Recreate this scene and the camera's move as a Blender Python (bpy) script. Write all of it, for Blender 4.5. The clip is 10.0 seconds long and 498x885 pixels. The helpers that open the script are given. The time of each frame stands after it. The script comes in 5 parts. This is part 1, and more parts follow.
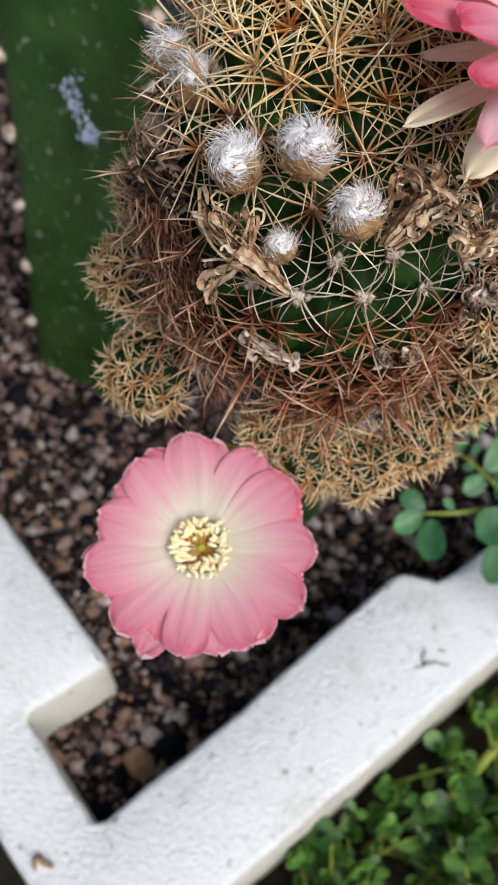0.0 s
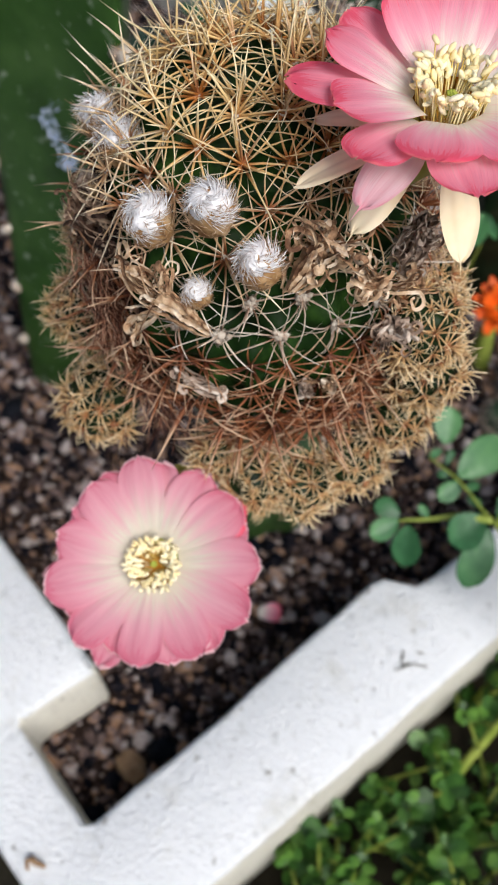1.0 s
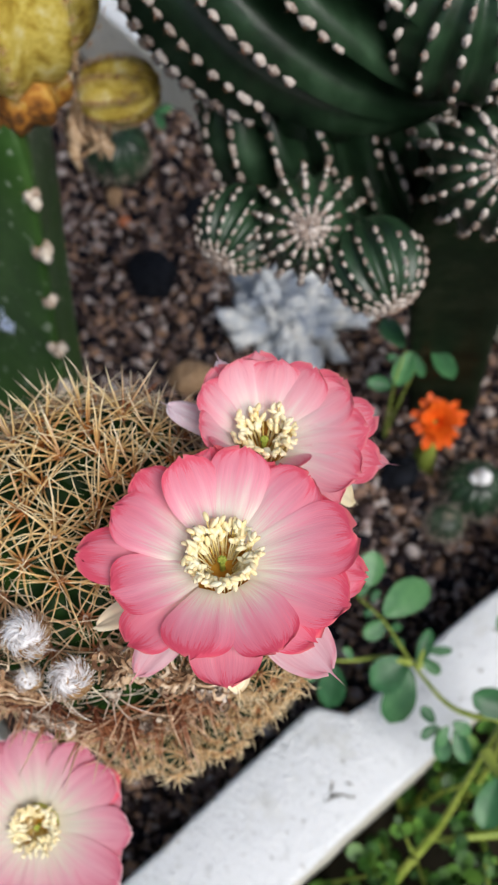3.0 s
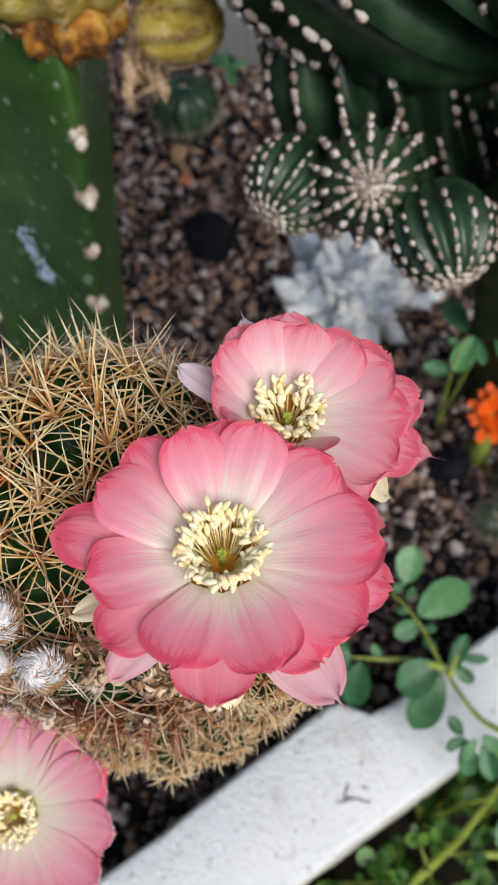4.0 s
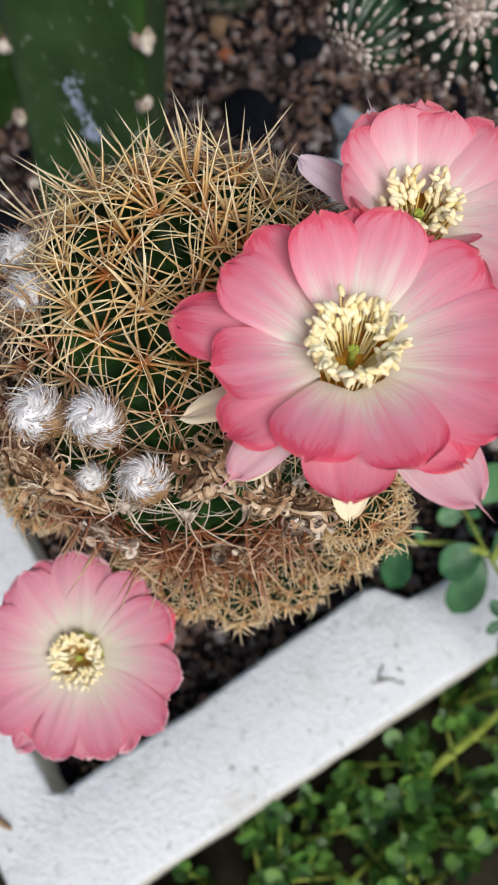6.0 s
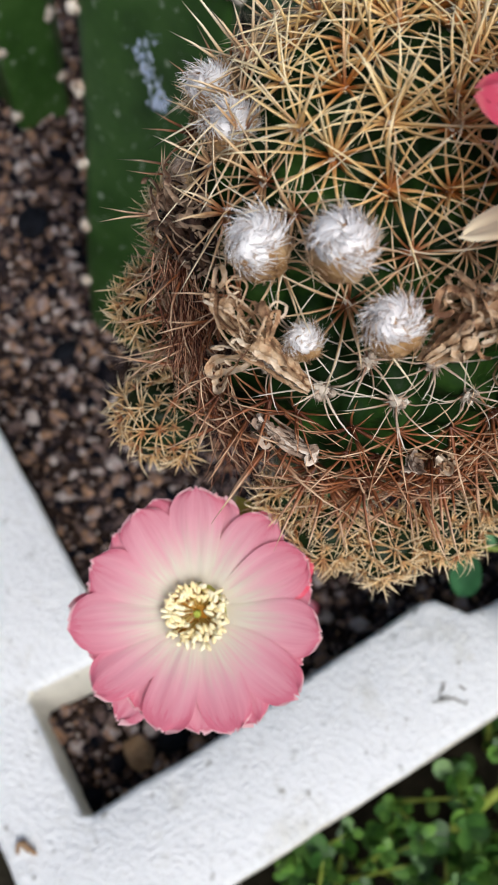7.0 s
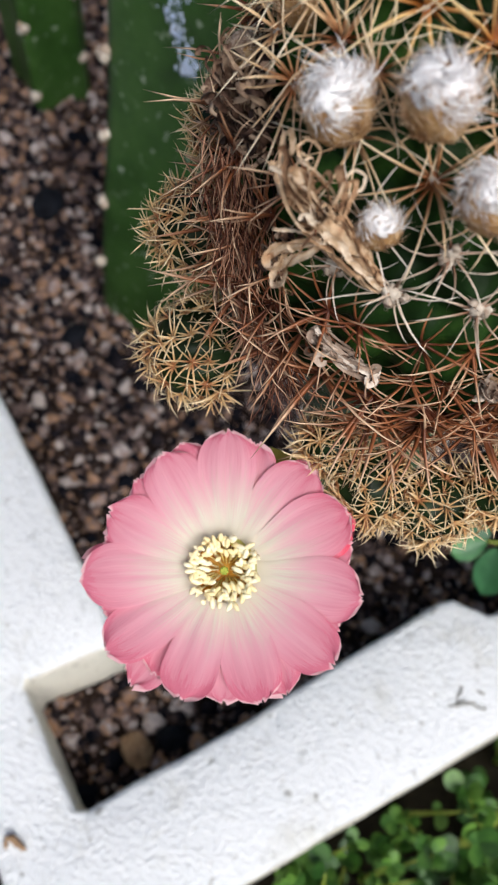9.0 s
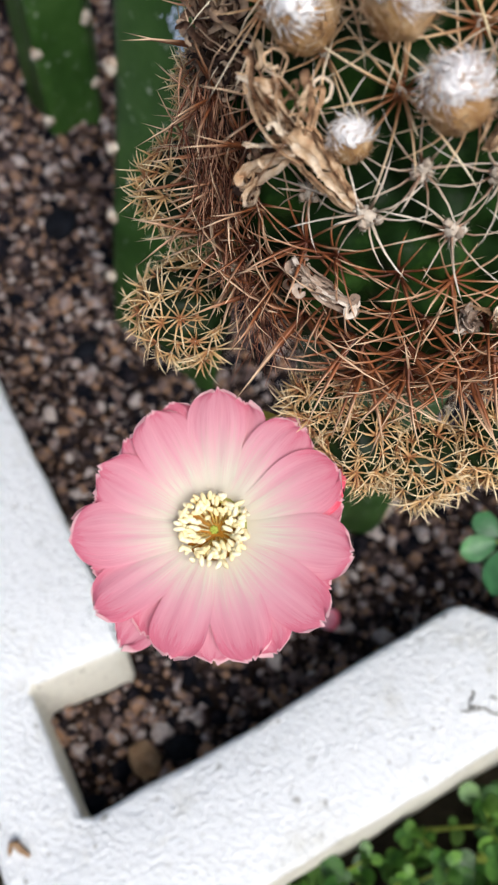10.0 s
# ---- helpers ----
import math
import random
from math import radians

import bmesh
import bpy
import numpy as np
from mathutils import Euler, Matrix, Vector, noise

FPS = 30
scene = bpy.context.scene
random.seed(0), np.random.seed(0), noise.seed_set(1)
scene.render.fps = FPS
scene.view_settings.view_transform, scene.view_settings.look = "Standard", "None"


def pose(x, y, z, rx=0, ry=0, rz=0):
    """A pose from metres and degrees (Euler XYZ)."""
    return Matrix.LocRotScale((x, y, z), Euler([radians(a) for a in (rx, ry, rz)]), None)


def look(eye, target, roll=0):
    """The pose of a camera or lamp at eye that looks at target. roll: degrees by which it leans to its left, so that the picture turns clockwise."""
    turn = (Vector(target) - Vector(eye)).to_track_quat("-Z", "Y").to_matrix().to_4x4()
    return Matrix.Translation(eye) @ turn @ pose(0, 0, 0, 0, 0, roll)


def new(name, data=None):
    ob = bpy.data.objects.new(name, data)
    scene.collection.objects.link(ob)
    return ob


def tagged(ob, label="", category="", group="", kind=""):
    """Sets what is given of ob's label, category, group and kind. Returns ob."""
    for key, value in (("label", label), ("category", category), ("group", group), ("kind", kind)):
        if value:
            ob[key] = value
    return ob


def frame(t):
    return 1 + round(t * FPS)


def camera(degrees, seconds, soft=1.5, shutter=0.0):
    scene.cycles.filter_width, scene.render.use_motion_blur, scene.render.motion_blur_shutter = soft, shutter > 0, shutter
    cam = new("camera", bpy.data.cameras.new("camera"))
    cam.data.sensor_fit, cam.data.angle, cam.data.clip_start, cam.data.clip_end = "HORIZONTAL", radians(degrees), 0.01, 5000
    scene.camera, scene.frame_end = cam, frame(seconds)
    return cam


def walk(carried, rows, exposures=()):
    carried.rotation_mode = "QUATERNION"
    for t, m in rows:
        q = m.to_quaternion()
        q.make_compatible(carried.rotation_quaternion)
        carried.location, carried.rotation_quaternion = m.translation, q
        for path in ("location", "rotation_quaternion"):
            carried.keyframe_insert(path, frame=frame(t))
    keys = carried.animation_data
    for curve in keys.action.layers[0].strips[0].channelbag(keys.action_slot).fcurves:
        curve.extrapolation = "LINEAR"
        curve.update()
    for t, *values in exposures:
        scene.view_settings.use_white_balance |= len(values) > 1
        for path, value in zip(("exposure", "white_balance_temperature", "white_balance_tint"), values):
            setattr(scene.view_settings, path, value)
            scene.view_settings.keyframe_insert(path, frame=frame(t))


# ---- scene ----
cam = camera(30.4, 10.0, 1.8)
PATH = [
    (0, (0.056, 0.063, 0.511), (0.07, 1.064, -1.22), 2.4),
    (0.5, (0.065, 0.057, 0.524), (0.036, 1.068, -1.202), 0.4),
    (1, (0.077, 0.06, 0.53), (0.056, 1.062, -1.2), -0.5),
    (1.5, (0.104, 0.085, 0.557), (0.085, 1.071, -1.183), -3.1),
    (2, (0.123, 0.126, 0.602), (0.147, 1.085, -1.153), -1.6),
    (2.5, (0.12, 0.129, 0.61), (0.112, 1.11, -1.133), -2.8),
    (3.8, (0.134, 0.144, 0.577), (0.008, 1.078, -1.187), -2.8),
    (4, (0.131, 0.148, 0.573), (-0.025, 1.068, -1.196), -3.8),
    (4.5, (0.122, 0.151, 0.563), (-0.058, 1.061, -1.209), -3.4),
    (5, (0.124, 0.149, 0.562), (-0.048, 1.063, -1.209), -2.4),
    (5.5, (0.128, 0.149, 0.562), (-0.04, 1.018, -1.232), -3.6),
    (6, (0.11, 0.131, 0.552), (-0.041, 0.883, -1.295), -3.4),
    (6.2, (0.093, 0.122, 0.534), (-0.068, 0.89, -1.306), -3.2),
    (7.3, (0.06, 0.098, 0.499), (-0.036, 0.991, -1.288), 4.1),
    (7.5, (0.057, 0.094, 0.493), (-0.059, 0.964, -1.304), 3.2),
    (8, (0.06, 0.097, 0.491), (-0.061, 0.973, -1.303), 2.9),
    (8.5, (0.058, 0.099, 0.489), (-0.072, 0.974, -1.305), 3.1),
    (9, (0.057, 0.096, 0.476), (-0.053, 1.012, -1.298), 5.0),
    (9.5, (0.065, 0.071, 0.455), (-0.074, 1.098, -1.256), 5.0),
    (10, (0.068, 0.081, 0.466), (-0.103, 1.064, -1.268), 1.9),
]
walk(cam, [(t, look(eye, target, roll)) for t, eye, target, roll in PATH],
     [(0.0, 0.02), (0.5, 0.07), (1.0, 0.10), (1.5, -0.34), (2.0, -0.10), (2.5, 0.02), (5.0, -0.08), (6.0, -0.10), (7.5, 0.11), (9.0, 0.17), (9.5, 0.29), (10.0, 0.25)])
cam.data.dof.use_dof = True
cam.data.dof.focus_distance = 0.185
cam.data.dof.aperture_fstop = 36.0

# ---- light ----
world = bpy.data.worlds.new("overcast_sky")
scene.world = world
world.use_nodes = True
wn = world.node_tree.nodes
sky = wn.new("ShaderNodeTexSky")
sky.sky_type, sky.sun_disc = "NISHITA", False
sky.sun_elevation, sky.sun_rotation = radians(50), radians(145)
sky.air_density, sky.dust_density = 1.0, 4.0
wn["Background"].inputs["Strength"].default_value = 0.08
world.node_tree.links.new(sky.outputs[0], wn["Background"].inputs["Color"])
sun = new("sun", bpy.data.lights.new("sun", "SUN"))
sun.data.energy, sun.data.angle, sun.data.color = 2.55, radians(36), (1.0, 1.0, 1.0)
sun.matrix_world = look((0.9, -1.3, 1.9), (0.0, 0.0, 0.0))


# ---- materials ----
def material(name, rough=0.6, spec=0.4):
    m = bpy.data.materials.new(name)
    m.use_nodes = True
    b = m.node_tree.nodes["Principled BSDF"]
    b.inputs["Roughness"].default_value = rough
    b.inputs["Specular IOR Level"].default_value = spec
    return m, m.node_tree, b


def add(nt, kind, **sets):
    n = nt.nodes.new("ShaderNode" + kind)
    for key, value in sets.items():
        n.inputs[key.replace("_", " ")].default_value = value
    return n


def ramp(nt, fac, stops):
    n = nt.nodes.new("ShaderNodeValToRGB")
    e = n.color_ramp.elements
    while len(e) < len(stops):
        e.new(0.5)
    for el, (p, c) in zip(e, stops):
        el.position, el.color = p, (*c, 1)
    nt.links.new(fac, n.inputs[0])
    return n.outputs[0]


def noisy(nt, scale, detail=4.0, rough=0.6, coord="Object"):
    tc = nt.nodes.new("ShaderNodeTexCoord")
    n = add(nt, "TexNoise", Scale=scale, Detail=detail, Roughness=rough)
    nt.links.new(tc.outputs[coord], n.inputs["Vector"])
    return n.outputs["Fac"]


def mixc(nt, fac, a, b, mode="MIX"):
    n = nt.nodes.new("ShaderNodeMix")
    n.data_type, n.blend_type = "RGBA", mode
    for sock, val in ((n.inputs[0], fac), (n.inputs[6], a), (n.inputs[7], b)):
        if isinstance(val, (int, float)):
            sock.default_value = val
        elif isinstance(val, tuple):
            sock.default_value = (*val, 1)
        else:
            nt.links.new(val, sock)
    return n.outputs[2]


def bump(nt, b, height, strength, distance):
    n = add(nt, "Bump", Strength=strength, Distance=distance)
    nt.links.new(height, n.inputs["Height"])
    nt.links.new(n.outputs[0], b.inputs["Normal"])


def mottled(name, stops, scale, rough=0.6, spec=0.4, bump_scale=0.0, bump_by=0.0005, fine=None, island=0.0, obj=0.0, sss=0.0):
    """Noise-mottled paint of several colours, with finer grain and relief."""
    m, nt, b = material(name, rough, spec)
    fac = noisy(nt, scale)
    if fine:
        f2 = noisy(nt, fine, 3.0)
        mx = add(nt, "Math")
        mx.operation = "MULTIPLY_ADD"
        nt.links.new(f2, mx.inputs[0])
        mx.inputs[1].default_value, mx.inputs[2].default_value = 0.5, -0.25
        ad = add(nt, "Math")
        nt.links.new(fac, ad.inputs[0])
        nt.links.new(mx.outputs[0], ad.inputs[1])
        fac = ad.outputs[0]
    for on, kind, out, amount in ((island, "NewGeometry", "Random Per Island", island), (obj, "ObjectInfo", "Random", obj)):
        if on:
            g = nt.nodes.new("ShaderNode" + kind)
            mx = add(nt, "Math")
            mx.operation = "MULTIPLY_ADD"
            nt.links.new(g.outputs[out], mx.inputs[0])
            mx.inputs[1].default_value, mx.inputs[2].default_value = amount, -amount / 2
            ad = add(nt, "Math")
            nt.links.new(fac, ad.inputs[0])
            nt.links.new(mx.outputs[0], ad.inputs[1])
            fac = ad.outputs[0]
    nt.links.new(ramp(nt, fac, stops), b.inputs["Base Color"])
    if bump_scale:
        bump(nt, b, noisy(nt, bump_scale, 5.0), 0.6, bump_by)
    if sss:
        b.inputs["Subsurface Weight"].default_value = sss
        b.inputs["Subsurface Radius"].default_value = (0.002, 0.0015, 0.001)
        b.inputs["Subsurface Scale"].default_value = 1.0
    return m


def petal_material(name, base, mid, edge, margin):
    """Pink that deepens from a pale claw to the rim, with fine lengthwise veins."""
    m, nt, b = material(name, 0.5, 0.22)
    uv = nt.nodes.new("ShaderNodeUVMap")
    sep = nt.nodes.new("ShaderNodeSeparateXYZ")
    nt.links.new(uv.outputs[0], sep.inputs[0])
    info = nt.nodes.new("ShaderNodeObjectInfo")

    def streaks(across, along, detail):
        mp = add(nt, "Mapping")
        mp.inputs["Scale"].default_value = (across, along, 1)
        nt.links.new(uv.outputs[0], mp.inputs["Vector"])
        vm = add(nt, "VectorMath")
        nt.links.new(mp.outputs[0], vm.inputs[0])
        nt.links.new(info.outputs["Random"], vm.inputs[1])
        n = add(nt, "TexNoise", Scale=1.0, Detail=detail, Roughness=0.6)
        nt.links.new(vm.outputs[0], n.inputs["Vector"])
        return n.outputs["Fac"]

    def total(a, k, c):
        n = add(nt, "Math")
        n.operation = "MULTIPLY_ADD"
        nt.links.new(a, n.inputs[0])
        n.inputs[1].default_value = k
        if isinstance(c, float):
            n.inputs[2].default_value = c
        else:
            nt.links.new(c, n.inputs[2])
        return n.outputs[0]
    broad, fine = streaks(6, 0.8, 3.0), streaks(70, 2.4, 4.0)
    fac = total(info.outputs["Random"], 0.16, total(fine, 0.68, total(broad, 0.52, total(sep.outputs[1], 1.0, -0.53))))
    half = tuple(0.6 * p + 0.4 * q for p, q in zip(base, mid))
    col = ramp(nt, fac, [(0.27, base), (0.43, half), (0.68, mid), (0.98, tuple(0.4 * p + 0.6 * q for p, q in zip(mid, edge))), (1.14, edge)])
    veins = ramp(nt, fine, [(0.36, (0.90, 0.62, 0.70)), (0.46, (0.97, 0.86, 0.90)), (0.56, (1, 1, 1)), (0.66, (1.10, 1.14, 1.14))])
    fade = ramp(nt, sep.outputs[1], [(0.25, (0, 0, 0)), (0.65, (0.85, 0.85, 0.85))])
    out = mixc(nt, fade, col, veins, "MULTIPLY")
    rim = ramp(nt, total(fine, 0.05, sep.outputs[1]), [(0.965, (0, 0, 0)), (1.0, (0.7, 0.7, 0.7))])
    out = mixc(nt, rim, out, margin)
    nt.links.new(out, b.inputs["Base Color"])
    bump(nt, b, mixc(nt, 0.6, broad, fine), 0.36, 0.0005)
    tr = add(nt, "BsdfTranslucent")
    nt.links.new(out, tr.inputs["Color"])
    mx = nt.nodes.new("ShaderNodeMixShader")
    mx.inputs[0].default_value = 0.32
    nt.links.new(b.outputs[0], mx.inputs[1])
    nt.links.new(tr.outputs[0], mx.inputs[2])
    nt.links.new(mx.outputs[0], nt.nodes["Material Output"].inputs["Surface"])
    return m


def spine_material(name, root, middle, tip, rough=0.45):
    """Spine horn that changes colour from its root to its tip."""
    m, nt, b = material(name, rough, 0.4)
    uv = nt.nodes.new("ShaderNodeUVMap")
    sep = nt.nodes.new("ShaderNodeSeparateXYZ")
    nt.links.new(uv.outputs[0], sep.inputs[0])
    fac = sep.outputs[1]
    info = nt.nodes.new("ShaderNodeObjectInfo")
    geo = nt.nodes.new("ShaderNodeNewGeometry")
    for out, k, c in ((noisy(nt, 260), 0.7, -0.35), (info.outputs["Random"], 0.3, -0.15), (geo.outputs["Random Per Island"], 0.35, -0.18)):
        n = add(nt, "Math")
        n.operation = "MULTIPLY_ADD"
        nt.links.new(out, n.inputs[0])
        n.inputs[1].default_value, n.inputs[2].default_value = k, c
        a = add(nt, "Math")
        nt.links.new(fac, a.inputs[0])
        nt.links.new(n.outputs[0], a.inputs[1])
        fac = a.outputs[0]
    nt.links.new(ramp(nt, fac, [(0.08, root), (0.42, middle), (0.85, tip)]), b.inputs["Base Color"])
    return m


def plaster(name, tint):
    """White masonry paint over rough cement: pits, grime specks and faint yellowing."""
    m, nt, b = material(name, 0.7, 0.25)
    speck = ramp(nt, noisy(nt, 420, 4.0, 0.7), [(0.28, (0.5, 0.5, 0.49)), (0.38, (0.87, 0.88, 0.89)), (1, (0.92, 0.93, 0.95))])
    cloud = ramp(nt, noisy(nt, 26, 5.0), [(0.26, (0.84, 0.82, 0.76)), (0.44, (1, 1, 1)), (1, (1, 1, 1))])
    spots = ramp(nt, noisy(nt, 150, 2.0, 0.4), [(0.24, (0.55, 0.54, 0.51)), (0.32, (1, 1, 1))])
    patch = ramp(nt, noisy(nt, 95, 7.0, 0.72), [(0.34, (0.80, 0.80, 0.79)), (0.43, (1, 1, 1))])
    c = mixc(nt, 1.0, mixc(nt, 1.0, mixc(nt, 1.0, speck, cloud, "MULTIPLY"), spots, "MULTIPLY"), patch, "MULTIPLY")
    c = mixc(nt, 1.0, c, tint, "MULTIPLY")
    nt.links.new(c, b.inputs["Base Color"])
    h = mixc(nt, 0.55, noisy(nt, 90, 6.0, 0.7), noisy(nt, 380, 4.0, 0.6))
    bump(nt, b, h, 1.0, 0.0040)
    return m


GREEN_BODY = mottled("dark_green_skin", [(0.3, (0.003, 0.008, 0.002)), (0.52, (0.010, 0.032, 0.006)), (0.75, (0.045, 0.115, 0.018))], 70, 0.5, 0.12, 600, 0.0003)
def flecked():
    """Green stem skin with pale scattered flecks."""
    m, nt, b = material("rootstock_green", 0.5, 0.2)
    c = ramp(nt, noisy(nt, 28, 5.0), [(0.25, (0.017, 0.050, 0.009)), (0.5, (0.033, 0.088, 0.017)), (0.75, (0.060, 0.128, 0.032))])
    f = ramp(nt, noisy(nt, 130, 3.0, 0.55), [(0.62, (0, 0, 0)), (0.72, (0.85, 0.85, 0.85))])
    nt.links.new(mixc(nt, f, c, (0.28, 0.34, 0.25)), b.inputs["Base Color"])
    bump(nt, b, noisy(nt, 200, 5.0), 0.5, 0.0006)
    return m


STOCK_GREEN = flecked()
# corky stock skin; shade under the globe clump is mixed into its green
STOCK_SHADED = mottled("corky_shaded_stock", [(0.25, (0.004, 0.009, 0.004)), (0.5, (0.009, 0.020, 0.007)), (0.8, (0.035, 0.04, 0.022))], 40, 0.65, 0.1, 200, 0.001, fine=260)
DOT_FELT = mottled("white_areole_felt", [(0.2, (0.26, 0.20, 0.17)), (0.5, (0.50, 0.43, 0.38)), (0.8, (0.72, 0.65, 0.60))], 500, 0.9, 0.1, 1500, 0.0004, island=0.5)
GLOBE_GREEN = mottled("globe_skin", [(0.3, (0.005, 0.014, 0.007)), (0.55, (0.022, 0.056, 0.025)), (0.8, (0.07, 0.135, 0.075))], 40, 0.36, 0.5, 300, 0.0004)
PUP_GREEN = mottled("pup_skin", [(0.3, (0.003, 0.008, 0.003)), (0.7, (0.014, 0.034, 0.008))], 90, 0.5, 0.2)
SPINE_GOLD = spine_material("golden_spine", (0.42, 0.15, 0.03), (0.82, 0.56, 0.24), (0.93, 0.79, 0.50))
SPINE_BROWN = spine_material("weathered_brown_spine", (0.10, 0.024, 0.009), (0.33, 0.115, 0.045), (0.76, 0.54, 0.36))
SPINE_MID = spine_material("russet_spine", (0.38, 0.14, 0.05), (0.76, 0.52, 0.29), (0.92, 0.81, 0.60))
SPINE_PALE = spine_material("pale_spine", (0.30, 0.15, 0.09), (0.66, 0.53, 0.42), (0.90, 0.83, 0.74))
SPINE_TAN = spine_material("straw_spine", (0.34, 0.13, 0.05), (0.72, 0.47, 0.22), (0.92, 0.76, 0.50))
WOOL = mottled("white_wool", [(0.2, (0.56, 0.49, 0.46)), (0.42, (0.85, 0.83, 0.83)), (0.75, (0.95, 0.95, 0.97))], 300, 0.9, 0.1, island=0.8)
AREOLE_WOOL = mottled("cream_areole_felt", [(0.2, (0.34, 0.24, 0.18)), (0.5, (0.60, 0.52, 0.43)), (0.8, (0.76, 0.70, 0.62))], 500, 0.9, 0.1, 1500, 0.0004, island=0.4)
BUD_BROWN = mottled("bud_brown", [(0.25, (0.16, 0.07, 0.03)), (0.5, (0.42, 0.25, 0.11)), (0.75, (0.66, 0.5, 0.32))], 240, 0.7, 0.2, 900, 0.0005)
DRY = mottled("withered_petal", [(0.2, (0.12, 0.055, 0.028)), (0.40, (0.42, 0.25, 0.14)), (0.58, (0.62, 0.44, 0.28)), (0.80, (0.82, 0.69, 0.54))], 420, 0.6, 0.25, 1400, 0.0006, island=0.5)
DRY_GREY = mottled("withered_grey", [(0.2, (0.11, 0.07, 0.05)), (0.5, (0.40, 0.29, 0.22)), (0.8, (0.74, 0.65, 0.56))], 260, 0.7, 0.2, 900, 0.0005, island=0.5)
DRY_DARK = mottled("withered_dark_brown", [(0.25, (0.02, 0.010, 0.008)), (0.5, (0.13, 0.07, 0.045)), (0.75, (0.46, 0.33, 0.23))], 300, 0.65, 0.25, 900, 0.0005, island=0.7)
HAIR_RED = mottled("red_brown_hair", [(0.2, (0.025, 0.007, 0.005)), (0.5, (0.15, 0.046, 0.024)), (0.85, (0.50, 0.27, 0.17))], 200, 0.6, 0.25, island=0.8)
PETAL_A = petal_material("pink_petal", (0.99, 0.94, 0.84), (0.97, 0.42, 0.53), (0.86, 0.12, 0.20), (0.86, 0.22, 0.24))
PETAL_E = petal_material("light_pink_petal", (0.99, 0.92, 0.86), (0.97, 0.54, 0.61), (0.86, 0.17, 0.25), (0.88, 0.30, 0.33))
PETAL_B = petal_material("pale_pink_petal", (0.84, 0.78, 0.66), (0.84, 0.43, 0.51), (0.72, 0.20, 0.29), (0.90, 0.64, 0.66))
PETAL_C = petal_material("blush_tepal", (0.96, 0.91, 0.88), (0.93, 0.70, 0.75), (0.86, 0.36, 0.44), (0.88, 0.52, 0.56))
PETAL_D = petal_material("lilac_white_tepal", (0.92, 0.86, 0.88), (0.88, 0.80, 0.85), (0.82, 0.66, 0.75), (0.90, 0.82, 0.86))
SEPAL = mottled("cream_sepal", [(0.3, (0.80, 0.64, 0.36)), (0.6, (0.88, 0.78, 0.56)), (0.9, (0.85, 0.6, 0.52))], 60, 0.5, 0.3)
TUBE = mottled("yellow_green_tube", [(0.3, (0.32, 0.34, 0.05)), (0.6, (0.52, 0.5, 0.1)), (0.9, (0.6, 0.55, 0.2))], 120, 0.45, 0.4)
THROAT = mottled("amber_throat", [(0.3, (0.46, 0.17, 0.010)), (0.7, (0.68, 0.35, 0.035))], 300, 0.5, 0.3)
ANTHER = mottled("cream_anther", [(0.3, (0.93, 0.78, 0.42)), (0.7, (0.98, 0.92, 0.66))], 800, 0.7, 0.2, obj=0.5)
FILAMENT = mottled("yellow_filament", [(0.3, (0.82, 0.62, 0.18)), (0.7, (0.95, 0.86, 0.54))], 400, 0.5, 0.3, obj=0.5)
STIGMA = mottled("green_stigma", [(0.3, (0.26, 0.32, 0.04)), (0.7, (0.44, 0.48, 0.08))], 600, 0.6, 0.3)
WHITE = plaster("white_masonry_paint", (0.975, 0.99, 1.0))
CREAM = plaster("cream_masonry_paint", (0.94, 0.90, 0.78))
SOIL = mottled("dark_potting_soil", [(0.25, (0.007, 0.005, 0.004)), (0.5, (0.024, 0.015, 0.012)), (0.8, (0.09, 0.06, 0.05))], 110, 0.95, 0.06, 320, 0.004, fine=700)
GRAVEL = mottled("lava_gravel", [(0.12, (0.006, 0.007, 0.011)), (0.32, (0.026, 0.021, 0.025)), (0.46, (0.115, 0.078, 0.070)), (0.60, (0.205, 0.150, 0.142)), (0.74, (0.36, 0.20, 0.105)), (0.88, (0.27, 0.22, 0.225)), (1.0, (0.54, 0.47, 0.44))], 220, 0.9, 0.06, 900, 0.0012, fine=32, island=1.05)
CHAR = mottled("charcoal", [(0.3, (0.002, 0.0025, 0.004)), (0.7, (0.011, 0.013, 0.019))], 120, 0.75, 0.12, 300, 0.002)
STONE_TAN = mottled("tan_stone", [(0.3, (0.22, 0.13, 0.07)), (0.7, (0.42, 0.28, 0.17))], 150, 0.8, 0.2, 500, 0.001)
STONE_RED = mottled("terracotta_chip", [(0.3, (0.4, 0.12, 0.05)), (0.7, (0.55, 0.2, 0.1))], 150, 0.8, 0.2)
LEAF = mottled("fresh_leaf", [(0.25, (0.020, 0.085, 0.030)), (0.5, (0.042, 0.145, 0.055)), (0.8, (0.10, 0.25, 0.095))], 70, 0.42, 0.45, 350, 0.0005, obj=0.45)
LEAF_DARK = mottled("undergrowth_leaf", [(0.25, (0.014, 0.055, 0.008)), (0.5, (0.042, 0.12, 0.018)), (0.8, (0.12, 0.25, 0.040))], 70, 0.45, 0.4, 350, 0.0005, obj=0.5)
STEM = mottled("yellow_green_stem", [(0.3, (0.18, 0.26, 0.03)), (0.7, (0.38, 0.44, 0.09))], 100, 0.5, 0.4)
